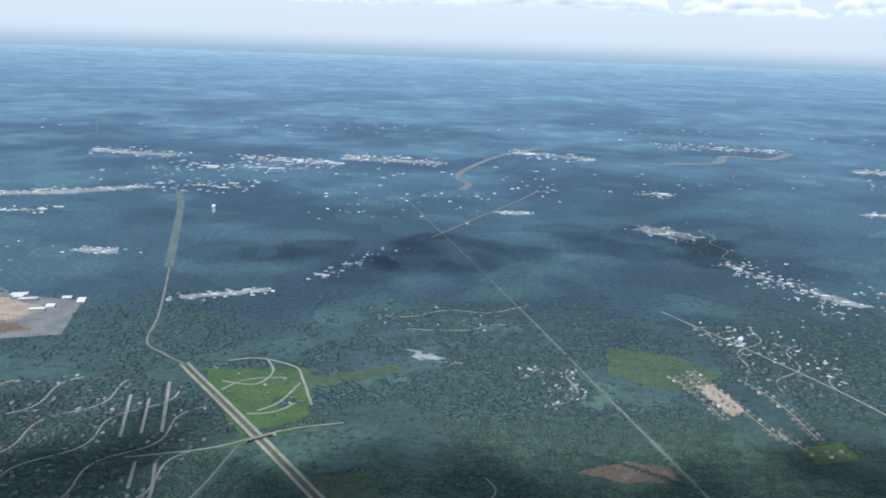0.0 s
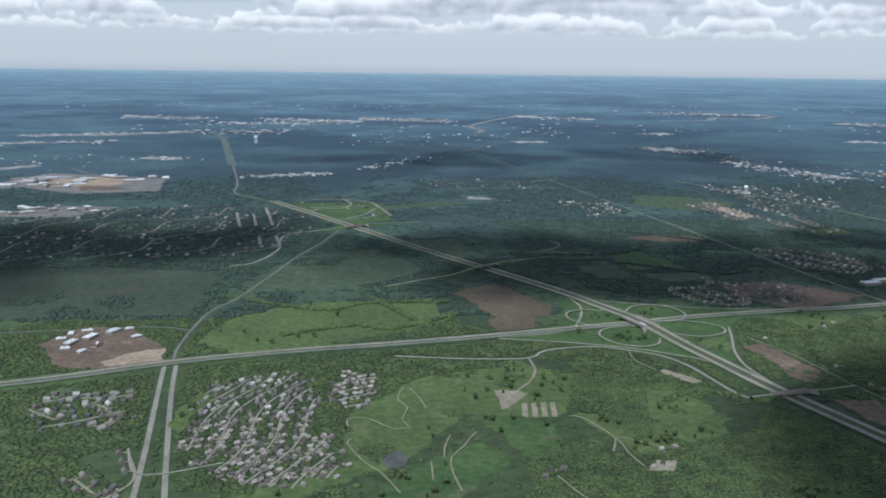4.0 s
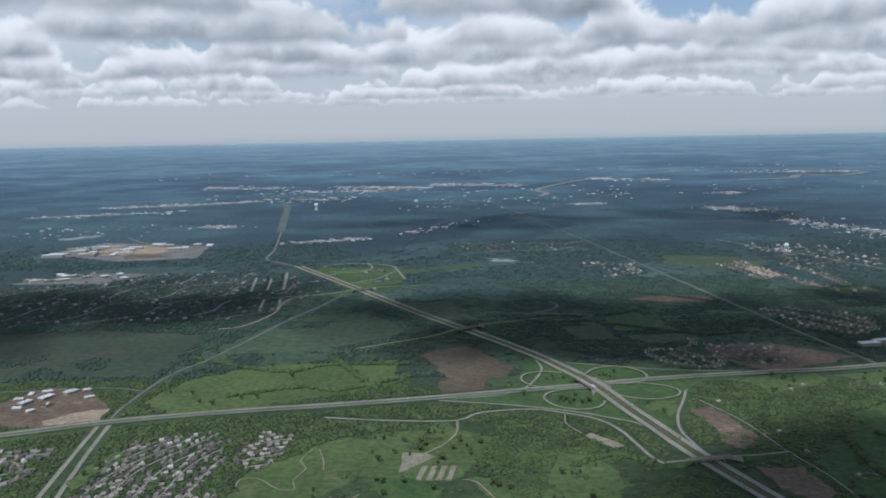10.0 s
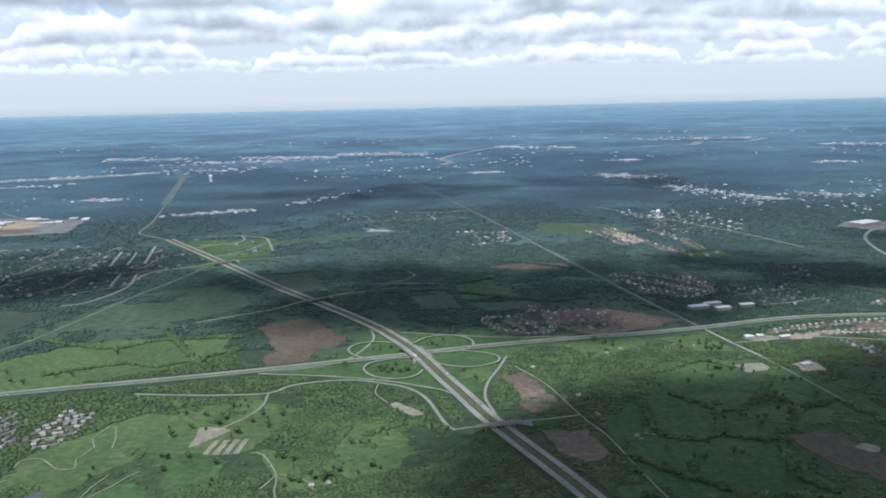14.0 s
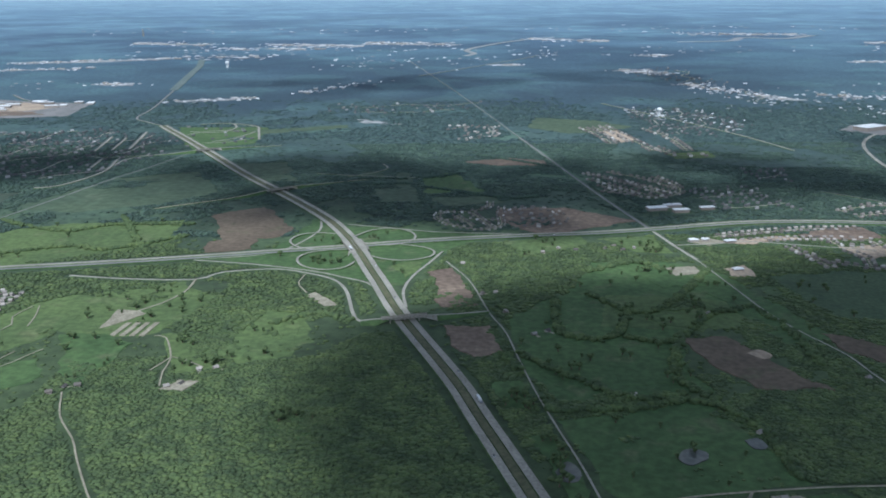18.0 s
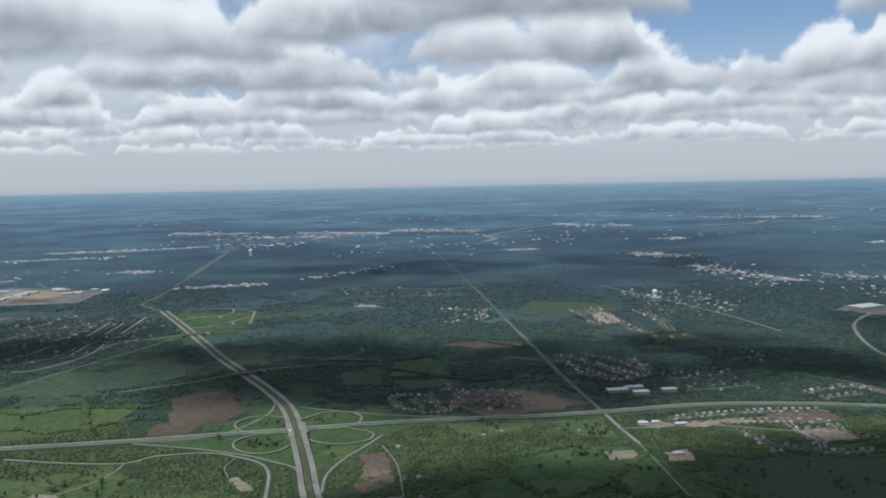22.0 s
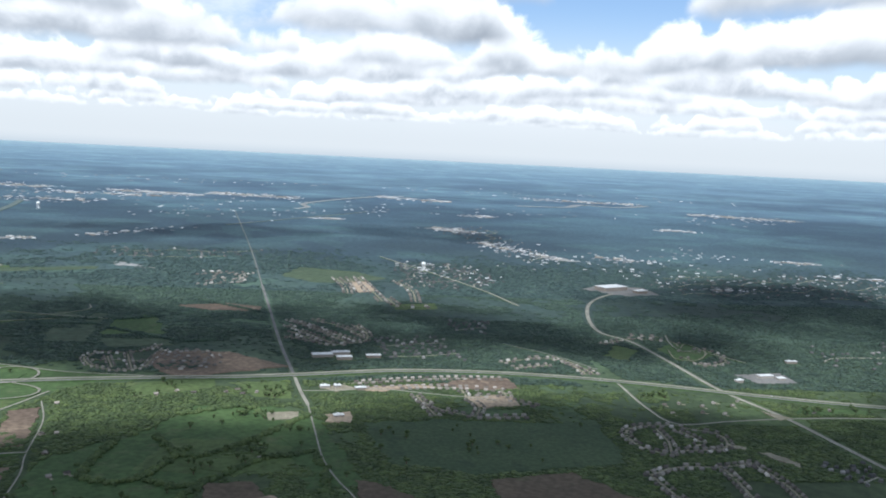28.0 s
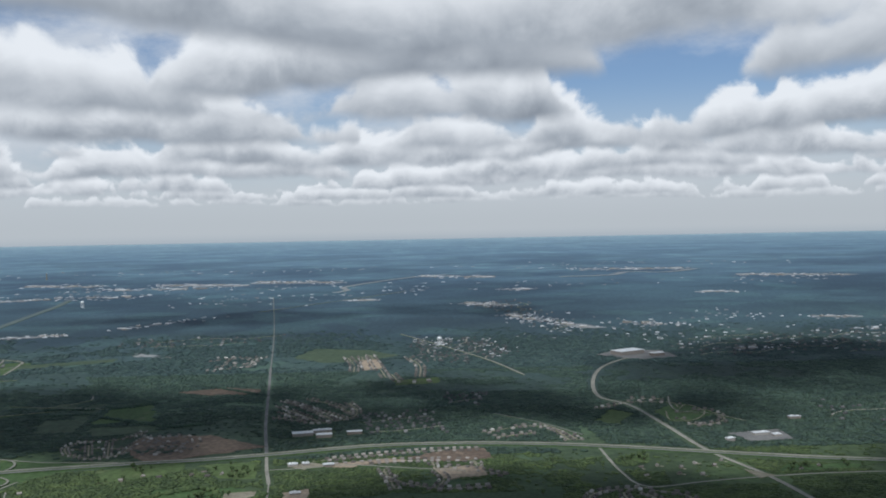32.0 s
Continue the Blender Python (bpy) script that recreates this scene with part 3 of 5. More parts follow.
ROADS = [
    ("road_arterial", 0.6, ASPHALT, "grey arterial road running to the far bridge", [(-130, 184), (-130.5, 195), (-128.4, 219), (-123, 233.5), (-117, 257), (-110, 286), (-104, 305), (-98, 330)]),
    ("road_arterial", 0.9, CONCRETE, "divided arterial road past the houses", [(-131.5, 184), (-129, 164), (-125.5, 137), (-123, 113), (-122, 90)]),
    ("road_arterial", 0.9, CONCRETE, "divided arterial road past the houses", [(-129.2, 184), (-126.5, 164), (-122, 137), (-118, 113), (-116, 90)]),
    ("road_county", 0.55, ASPHALT, "straight county road running north to the hills", [(-32, 763), (-2, 571), (15.4, 455), (28.4, 362)]),
    ("road_county", 0.95, ASPHALT, "wide grey county road beside bare fields", [(28.4, 362), (35.7, 311), (43.5, 256), (49.5, 220)]),
    ("road_county", 0.85, CONCRETE, "pale county road at the crossroads", [(49.5, 220), (51.9, 205.3), (54.2, 193.6)]),
    ("road_lane", 0.36, CONCRETE, "narrow pale lane between hedges", [(54.2, 193.6), (56.4, 175.4), (58.3, 160.1), (60.9, 149.7), (64.6, 139.1), (66, 128.1), (71, 100), (76, 60)]),
    ("road_lane", 0.7, CONCRETE, "pale lane bending at a corner", [(132.5, 219), (132.7, 196), (135.7, 184), (149, 186.5), (164, 189), (186, 190.4), (240, 188)]),
    ("road_arterial", 1.3, CONCRETE, "pale arterial road towards the shopping centre", [(193, 378), (185, 374.6), (171.5, 362.5), (158.7, 341), (149.6, 310), (146.6, 284), (152.8, 270), (155.7, 242), (158, 213), (163.7, 190), (166, 172), (169, 150), (178, 110)]),
    ("road_frontage", 0.7, CONCRETE, "pale frontage road curving round the wood", [(-84, 184), (-70, 181.5), (-56, 181), (-51, 186), (-40, 188), (-32.7, 185), (-26.5, 180.5), (-23, 173), (-20.4, 160), (-18.8, 156), (-15.5, 154.2)]),
    ("road_lane", 0.3, CONCRETE, "county lane along the fields", [(-2.4, 193), (2.4, 179), (5.6, 160), (8, 150), (9.6, 136), (11, 125), (12.6, 115), (14.6, 104), (16, 94)]),
    ("road_lane", 0.4, GRAVEL, "pale gravel lane along the pasture", [(16, 93.7), (19.6, 94), (27.5, 96), (34.7, 97), (44.7, 98), (60, 99), (72, 104)]),
    ("driveway", 0.35, GRAVEL, "gravel drive to a farm", [(19.7, 93.6), (21, 87), (21.6, 85)]),
    ("driveway", 0.4, GRAVEL, "winding gravel drive", [(34.7, 97), (33.3, 94.8), (31, 93.7), (31.4, 89), (30.2, 84.6), (30, 78)]),
    ("road_ramp", 0.6, CONCRETE, "slip road beside the interstate", [(-3.3, 201), (-6.3, 192), (-9.7, 182.5), (-11.3, 173), (-10.4, 163)]),
    ("road_ramp", 0.6, CONCRETE, "slip road beside the loop", [(-16.5, 172), (-19, 178), (-25.5, 182.5), (-31, 186), (-44, 191), (-60, 195)]),
    ("road_ramp", 0.6, CONCRETE, "slip road round the ploughed field", [(-37, 240), (-35.2, 228), (-34.7, 220), (-37.4, 210), (-42, 201), (-50, 197.5), (-64, 195)]),
    ("road_ramp", 0.6, CONCRETE, "slip road joining the highway", [(-28, 226), (-16, 222), (-4, 218), (14, 216)]),
    ("road_overpass", 0.6, CONCRETE, "pale overpass road crossing the interstate", [(-18.5, 154.6), (-13, 155.2), (-9, 156), (-2, 157.8), (5.6, 160.5)]),
    ("road_park", 0.5, GRAVEL, "park road to the gravel car parks", [(-55.8, 181), (-56, 173), (-58.7, 166), (-61.7, 162), (-63.5, 157)]),
    ("path", 0.3, GRAVEL, "forked pale park path", [(-54.8, 149), (-52.4, 148), (-49, 139), (-48.7, 133.5), (-47.6, 128)]),
    ("path", 0.3, GRAVEL, "forked pale park path", [(-49, 139.5), (-46, 138), (-42.5, 135)]),
    ("path", 0.3, GRAVEL, "forked pale park path", [(-49, 139.5), (-50, 136.5), (-51, 134)]),
    ("path", 0.28, GRAVEL, "gravel path to the pale lot", [(-33, 184), (-33.5, 178), (-31, 172)]),
    ("road_lane", 0.26, GRAVEL, "narrow lane through the wood", [(-62, 126), (-59, 118), (-54.4, 111), (-51.4, 105), (-46.4, 96), (-42.6, 91), (-38, 86), (-30, 78)]),
    ("path", 0.26, GRAVEL, "winding golf path", [(-86, 122), (-88.5, 128.7), (-90.8, 132.2), (-93, 137.4), (-93.8, 140.3), (-93, 141.9)]),
    ("path", 0.26, GRAVEL, "winding golf path", [(-93.7, 146.7), (-93.8, 150), (-90.8, 150.6), (-86.2, 145.6), (-83.3, 145.7), (-84.4, 149.4), (-83, 154.8), (-84.7, 158.9), (-83.3, 164.9)]),
    ("path", 0.26, GRAVEL, "winding golf path", [(-82.2, 165), (-80.5, 159), (-79.7, 154)]),
    ("path", 0.26, GRAVEL, "winding golf path", [(-77, 122), (-77.7, 128.4), (-77.4, 133.4), (-74.8, 137.7), (-73.3, 141.1), (-72, 143)]),
    ("path", 0.26, GRAVEL, "winding golf path", [(-78.5, 133.4), (-78, 137.7), (-76.6, 142.2)]),
    ("path", 0.26, GRAVEL, "short golf path", [(-80.9, 126), (-80.7, 132.3)]),
    ("street", 0.4, CONCRETE, "pale cross street beside the arterial", [(-128.6, 140.2), (-125.8, 131.7), (-121.3, 130.8), (-112.8, 134)]),
    ("road_lane", 0.7, CONCRETE, "road over the far bridge", [(-130, 322), (-105, 328), (-93, 334), (-80, 342), (-66, 346)]),
    ("road_lane", 0.7, GRAVEL, "pale road by the interstate bridge", [(-84, 244), (-72, 252), (-62, 258), (-53, 266), (-40, 276), (-28, 282)]),
    ("road_lane", 0.5, CONCRETE, "curved lane in a dull field", [(-34, 287), (-27, 292), (-22, 300), (-24, 308)]),
    ("road_lane", 0.5, CONCRETE, "lane along a hedge", [(-45, 292), (-30, 288), (-10, 284)]),
    ("road_lane", 0.5, ASPHALT, "road beside the building site", [(-175, 205), (-160, 206), (-140, 208), (-130, 205)]),
    ("road_lane", 0.6, CONCRETE, "road to the houses", [(52.5, 205), (62, 206), (70, 208), (84, 204), (98, 200)]),
    ("road_lane", 0.6, ASPHALT, "road through the suburb", [(110, 262), (122, 248), (131, 232)]),
    # dark asphalt stands in for the concrete interstate lying in shade
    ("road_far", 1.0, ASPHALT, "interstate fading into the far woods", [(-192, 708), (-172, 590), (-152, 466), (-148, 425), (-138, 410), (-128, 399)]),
    ("clearing", 5.0, VERGE_HAZED, "broad grassy clearing along the far interstate", [(-206, 770), (-192, 708), (-184, 660), (-174, 600), (-164, 540)]),
    ("road_far", 1.4, ASPHALT, "far diagonal road through the woods", [(-20, 620), (20, 690), (60, 760), (80, 800)]),
    ("road_lane", 0.5, CONCRETE, "access road in the far suburb", [(168, 281), (165, 268), (165, 259), (173, 254), (179, 244)]),
    ("road_lane", 0.4, GRAVEL, "pale loop lane round a lawn", [(161, 259), (159, 247), (165, 246), (172, 257), (170, 268), (166, 262)]),
    ("road_far", 0.9, CONCRETE, "far street through the hill suburb", [(80, 470), (100, 420), (118, 370), (128, 330)]),
    ("road_lane", 1.0, CONCRETE, "pale loop street round new plots", [(-112.3, 402.5), (-100.8, 405.3), (-86.2, 396.4), (-82.5, 385.1), (-77.5, 360.3)]),
    ("road_lane", 0.9, CONCRETE, "pale street between new plots", [(-111.2, 381.7), (-98.7, 378.9), (-93.8, 390.8), (-97.3, 404.5)]),
    ("road_lane", 0.9, CONCRETE, "pale street between new plots", [(-95.3, 355.4), (-88.7, 362.7), (-82.8, 380.2)]),
    ("road_far", 1.1, CONCRETE, "pale street of the western suburb", [(-140.1, 369.2), (-134.8, 335.4)]),
    ("road_far", 1.0, CONCRETE, "pale street of the western suburb", [(-133.1, 365.9), (-129.1, 338)]),
    ("road_far", 1.2, CONCRETE, "pale street of the western suburb", [(-129.5, 380.9), (-123, 339.1)]),
    ("road_far", 1.0, CONCRETE, "pale street of the western suburb", [(-126.2, 319.5), (-124.1, 303)]),
    ("road_far", 1.0, CONCRETE, "pale street of the western suburb", [(-120.2, 318.4), (-117.3, 295.9), (-123.1, 275.1), (-130, 271.2)]),
    ("road_far", 1.6, ASPHALT, "far lane in the distance", [(-250, 520), (-236, 500), (-228, 490), (-238, 476)]),
]
CROSSINGS = {"road over the far bridge": [(-92, 334)], "pale road by the interstate bridge": [(-52.5, 265)], "pale overpass road crossing the interstate": [(-10.4, 155.9)]}
for k, (name, width, material, label, pts) in enumerate(ROADS):
    road(name, pts, width, material, label, 0.10 + 0.003 * k, clear=0.12 if width < 0.45 else 0.5, lift=CROSSINGS.get(label))
for label, pts in (("loop ramp of the cloverleaf", [(-24, 206), (-28.9, 203.6), (-33.6, 202.6), (-38.3, 205.2), (-40.5, 210.6), (-38.7, 215.6), (-33.7, 217.2), (-28.8, 214.8), (-27, 211)]),
                   ("loop ramp of the cloverleaf", [(-22, 208), (-17.2, 206), (-12.4, 207.6), (-10, 212.4), (-11.5, 218.2), (-16.3, 221.2), (-21.3, 219.5), (-25, 214)]),
                   ("loop ramp of the cloverleaf", [(-22.4, 195), (-24.9, 188.6), (-29.6, 186.8), (-34.3, 189.5), (-36.4, 195), (-34.5, 199.8), (-29.5, 202), (-25, 202.4)]),
                   ("loop ramp of the cloverleaf", [(-20, 197.2), (-16.5, 194.5), (-11.5, 193.5), (-6.3, 196.2), (-5.3, 200.6), (-8, 204), (-14, 207)])):
    road("road_loop_ramp", pts, 0.55, CONCRETE, "pale " + label, 0.35, 1.0)

# ---- water ----
for label, pts in (("grey stock pond in a pasture", [(27.6, 105.3), (28.6, 107), (30.1, 107.6), (31.9, 106.6), (31.6, 105), (30.4, 104.2), (29, 103.4), (28, 104)]),
                   ("small grey pond beside a lane", [(11, 102), (13, 104.5), (14.4, 102), (13.6, 99.5), (11.6, 99.6)]),
                   ("small dark golf pond", [(-88.5, 133), (-87, 136), (-85.4, 136.5), (-84.2, 133), (-85.5, 130.5), (-87.6, 131)]),
                   ("pale dry farm pond in a bare field", [(48, 140), (50.5, 141.5), (52, 139), (50, 137.5)]),
                   ("small pond beside a barn", [(38, 110), (40, 110.5), (40.5, 108), (38.6, 107.6)])):
    patch("pond", pts, CLAY if "bare field" in label else WATER, label, 0.157, "pond", 0.15, True)
for label, pts, width in (("pale bend of a far river", [(17, 800), (26, 830), (20, 870), (38, 930), (80, 1020), (130, 1085)], 6),
                          ("far river among fields", [(250, 985), (310, 1000), (345, 1060), (385, 1040), (440, 1100)], 11)):
    tagged(new("river", strip_mesh("river", smooth_line(pts, 8.0), width, WATER, 0.1)), label, "river", kind="structure")

# gravel lots and bare plots
for label, pts in (("gravel car park in the park", [(-66, 162.4), (-61.5, 162), (-60, 160.3), (-64.7, 153.5), (-66, 153)]),
                   ("pale bare lot beside the wood", [(-29.5, 172.6), (-24, 165), (-26, 163.4), (-31, 170.5)]),
                   ("pale yard round a farm", [(-47.5, 127), (-45, 130.5), (-42, 130), (-43.5, 126.5)]),
                   ("pale farmyard", [(36.8, 96), (41, 96), (40.5, 92.8), (37.4, 93)]),
                   ("paved yard of a shopping centre", [(165, 378), (176, 392), (196, 388), (198, 368), (180, 362)]),
                   ("paved yard of the works", [(-268, 455), (-255, 500), (-190, 478), (-184, 432), (-220, 424)]),
                   ("paved yard of a depot", [(-242, 362), (-212, 388), (-190, 384), (-202, 360)]),
                   ("pale lot beside the crossroads", [(56, 209), (62, 211), (66, 208), (60, 205)]),
                   ("long pale strip of bare ground below the houses", [(145.9, 166.3), (148.3, 165.7), (151.4, 159.5), (150.3, 157.3), (147.4, 160.9)]),
                   ("small pale lot below the houses", [(141.4, 170.7), (144.6, 169), (144, 166.8), (141.1, 168.5)]),
                   ("bare dirt corner at the road junction", [(160.4, 195.3), (165.6, 189.5), (161.3, 188.1)]),
                   ("grey lot beside the county road", [(45.5, 187.4), (52.2, 188.8), (52.8, 183.5), (46.7, 182)]),
                   ("paved yard of a school", [(169, 230), (184, 233), (184, 222), (172, 221)])):
    patch("lot", pts, GRAVEL if "yard of" not in label else ASPHALT, label, 0.148, "lot", 0.4)
for k in range(4):
    a = np.array([-63.0 + 1.75 * k, 149.3])
    patch("lot", [tuple(a), tuple(a + (1.0, -0.1)), tuple(a + (2.0, 6.3)), tuple(a + (1.0, 6.4))], GRAVEL, "long gravel parking bay in the park", 0.153, "lot", 0.1)

# ---- where things may stand ----
RES, X0, X1, Y0, Y1 = 0.5, -330.0, 370.0, 55.0, 560.0
NX, NY = int((X1 - X0) / RES), int((Y1 - Y0) / RES)
free = np.ones((NY, NX), bool)
road_near = np.zeros((NY, NX), bool)


def fill(mask, poly, value):
    p = np.asarray(poly, float)
    a = np.maximum(((p.min(0) - (X0, Y0)) / RES).astype(int) - 1, 0)
    c = np.minimum(((p.max(0) - (X0, Y0)) / RES).astype(int) + 2, (NX, NY))
    if (c <= a).any():
        return
    xs, ys = np.meshgrid(X0 + (np.arange(a[0], c[0]) + 0.5) * RES, Y0 + (np.arange(a[1], c[1]) + 0.5) * RES)
    inside = np.zeros(xs.shape, bool)
    for (x1, y1), (x2, y2) in zip(p, np.roll(p, -1, 0)):
        if y1 != y2:
            inside ^= ((y1 > ys) != (y2 > ys)) & (xs < (x2 - x1) * (ys - y1) / (y2 - y1) + x1)
    mask[a[1]:c[1], a[0]:c[0]][inside] = value


def value_noise(scale, seed, octaves=4):
    rng, out, amp = np.random.RandomState(seed), np.zeros((NY, NX)), 1.0
    for _ in range(octaves):
        n = max(2, int((X1 - X0) / scale) + 2), max(2, int((Y1 - Y0) / scale) + 2)
        g = rng.rand(n[1] + 1, n[0] + 1)
        u, v = np.arange(NX) * RES / scale, np.arange(NY) * RES / scale
        i, j = u.astype(int), v.astype(int)
        fu, fv = u - i, v - j
        fu, fv = (fu * fu * (3 - 2 * fu))[None], (fv * fv * (3 - 2 * fv))[:, None]
        q = lambda dj, di: g[np.ix_(j + dj, i + di)]
        out += amp * ((q(0, 0) * (1 - fu) + q(0, 1) * fu) * (1 - fv) + (q(1, 0) * (1 - fu) + q(1, 1) * fu) * fv - 0.5)
        scale, amp = scale / 2, amp * 0.55
    return out


for line in patches:
    fill(free, line, False)
for line, clear in road_marks:
    for x, y in smooth_line(line[::2] if len(line) > 6 else line, 0.6):
        i, j, r = int((x - X0) / RES), int((y - Y0) / RES), int(math.ceil(clear / RES))
        if 0 <= i < NX and 0 <= j < NY:
            road_near[max(j - r, 0):j + r + 1, max(i - r, 0):i + r + 1] = True
thicket = value_noise(22.0, 12) > 0.40
free |= thicket
groves = np.zeros((NY, NX), bool)
fill(groves, [(-112, 112), (-100, 150), (-80, 182), (-26, 182), (-24, 132), (-60, 124)], True)
free |= groves & (value_noise(10.0, 21) > 0.17)
for line in patches[-24:] + patches[1:2]:
    fill(free, line, False)
GROVES = [[(-48.3, 146.2), (-51.2, 160.5), (-47.2, 178.7), (-36.3, 184.8), (-24.6, 170.1), (-20.3, 153.7), (-27.7, 160.0), (-36.7, 161.8), (-39.9, 151.1), (-42.0, 140.8)],
          [(-88.7, 174.2), (-76.2, 178.8), (-78.6, 188.6), (-95.6, 189.8)],
          [(-65.9, 138.4), (-49.1, 130.9), (-37.5, 128.2), (-34.8, 136.9), (-24.8, 140.0), (-18.0, 149.9), (-10.9, 150.9), (-3.3, 119.0), (6.6, 84.9), (-40.3, 86.1), (-53.9, 110.6)],
          [(35.3, 117.4), (38.8, 115.4), (39.9, 108.7), (43.2, 101.1), (52.5, 98.1), (63.2, 121.8), (51.7, 124.3), (41.6, 124.7)]]
for poly in GROVES:
    fill(free, poly, True)
for line in patches[-24:]:
    fill(free, line, False)
free &= ~road_near


def at_mask(mask, x, y):
    i, j = ((np.asarray(x) - X0) / RES).astype(int), ((np.asarray(y) - Y0) / RES).astype(int)
    ok = (i >= 0) & (i < NX) & (j >= 0) & (j < NY)
    return ok & mask[np.clip(j, 0, NY - 1), np.clip(i, 0, NX - 1)]


# ---- houses ----
def house_kind(sx, sy, h, rise, roof, wing, label):
    root = tagged(new("house"), label, "house", "houses of the suburbs")
    part("wall", walls_mesh("wall", sx, sy, h, rise, WALLS), root)
    part("roof", gable_mesh("roof", sx, sy, h, rise, 0.1, roof), root)
    if wing:
        w_root = pose(sx * 0.22, -sy * 0.5, 0, 0, 0, 90)
        part("garage", walls_mesh("garage", sy * 0.8, sx * 0.42, h * 0.8, rise * 0.6, WALLS), root, at=w_root)
        part("garage_roof", gable_mesh("garage_roof", sy * 0.8, sx * 0.42, h * 0.8, rise * 0.6, 0.08, roof), root, at=w_root)
    part("driveway", boxes_mesh("driveway", [(sx * 0.22, -sy * 0.5 - 0.75, 0.0, 0.5, 0.9, 0.05)], GRAVEL), root, "pale concrete driveway")
    return root


HOUSES = [house_kind(0.92, 0.62, 0.36, 0.27, ROOFS, True, "two-storey house with a grey shingle roof and garage wing"),
          house_kind(0.8, 0.6, 0.34, 0.25, ROOF_PALE, True, "house with a pale tan shingle roof and driveway"),
          house_kind(1.0, 0.56, 0.28, 0.23, ROOFS, False, "long low house with a dark grey roof"),
          house_kind(0.72, 0.64, 0.38, 0.28, ROOF_PALE, False, "compact pale house with a steep roof")]
used_kind = [False] * 4
house_spots = []


def set_house(x, y, turn):
    k = random.choice((0, 1, 1, 2, 3, 3))
    m = pose(x, y, 0, 0, 0, turn)
    if used_kind[k]:
        copy_thing(HOUSES[k], m)
    else:
        HOUSES[k].matrix_basis = m
        used_kind[k] = True
    house_spots.append((x, y, 0.5))


def inside(poly, x, y):
    hit, p = False, list(poly)
    for (x1, y1), (x2, y2) in zip(p, p[1:] + p[:1]):
        if (y1 > y) != (y2 > y) and x < (x2 - x1) * (y - y1) / (y2 - y1) + x1:
            hit = not hit
    return hit


def add_home(verts, faces, x, y, turn, sx, sy, h, rise):
    """Adds a gabled house of half sizes sx and sy to a mesh."""
    k, c, s = len(verts), math.cos(turn), math.sin(turn)
    for px, py, pz in ((-sx, -sy, 0), (sx, -sy, 0), (sx, sy, 0), (-sx, sy, 0), (-sx, -sy, h), (sx, -sy, h), (sx, sy, h), (-sx, sy, h), (-sx, 0, h + rise), (sx, 0, h + rise)):
        verts.append((x + c * px - s * py, y + s * px + c * py, pz))
    faces += [tuple(k + q for q in f) for f in ((0, 1, 5, 4), (2, 3, 7, 6), (1, 2, 6, 9, 5), (3, 0, 4, 8, 7), (4, 5, 9, 8), (6, 7, 8, 9))]


def rows_in(poly, angle, gap, along, bend=0.0):
    """Places of houses on both sides of streets that fill a polygon, with the streets."""
    p = np.array(poly, float)
    mid, ca, sa = p.mean(0), math.cos(radians(angle)), math.sin(radians(angle))
    reach, spots, streets = np.hypot(*(p - mid).T).max() + 2, [], []
    for v in np.arange(-reach, reach, gap):
        run = []
        for u in np.arange(-reach, reach, along):
            bow = bend * math.sin(u * 0.16 + v * 0.11)
            x, y = mid[0] + ca * u - sa * (v + bow), mid[1] + sa * u + ca * (v + bow)
            if not inside(poly, x, y):
                continue
            run.append((x, y))
            for side in (-1, 1):
                hx, hy = x - sa * side * (gap * 0.27) + random.uniform(-0.16, 0.16) * gap, y + ca * side * (gap * 0.27) + random.uniform(-0.16, 0.16) * gap
                if random.random() < 0.84:
                    spots.append((hx, hy, angle + (0 if side > 0 else 180) + random.uniform(-50, 50)))
        if len(run) > 3:
            streets.append(run)
    return spots, streets


SUBURBS = [
    ([(-121.5, 151.2), (-121.5, 166.2), (-113.2, 173), (-103.2, 174.7), (-97.5, 154.4), (-97.6, 145.4), (-93.8, 129.2), (-101.6, 124.4), (-109.1, 125.3), (-118.4, 133.9)], 74, 3.9, 1.45, 1.6, 165),
    ([(-97.5, 158), (-96.5, 173.6), (-88.4, 173.8), (-88.2, 161.8), (-92, 152.6)], 20, 3.6, 1.35, 0.8, 40),
]
for poly, angle, gap, along, bend, most in SUBURBS:
    spots, streets = rows_in(poly, angle, gap, along, bend)
    for run in streets:
        road("street", run, 0.38, CONCRETE, "pale residential street between houses", 0.145, 1.5, 0.1)
    spots = [s for s in spots if not at_mask(road_near, s[0], s[1])]
    spots.sort(key=lambda q: q[1])
    for x, y, turn in spots[:most]:
        set_house(x, y, turn)
    verts, faces = [], []
    for x, y, turn in spots[most:]:
        add_home(verts, faces, x, y, radians(turn), random.uniform(0.4, 0.5), random.uniform(0.28, 0.34), random.uniform(0.3, 0.38), 0.25)
        house_spots.append((x, y, 0.5))
    tagged(new("distant_houses", mesh_of("distant_houses", verts, faces, FAR_ROOFS)), "grey and tan roofed houses close together among trees", "houses", kind="stuff")
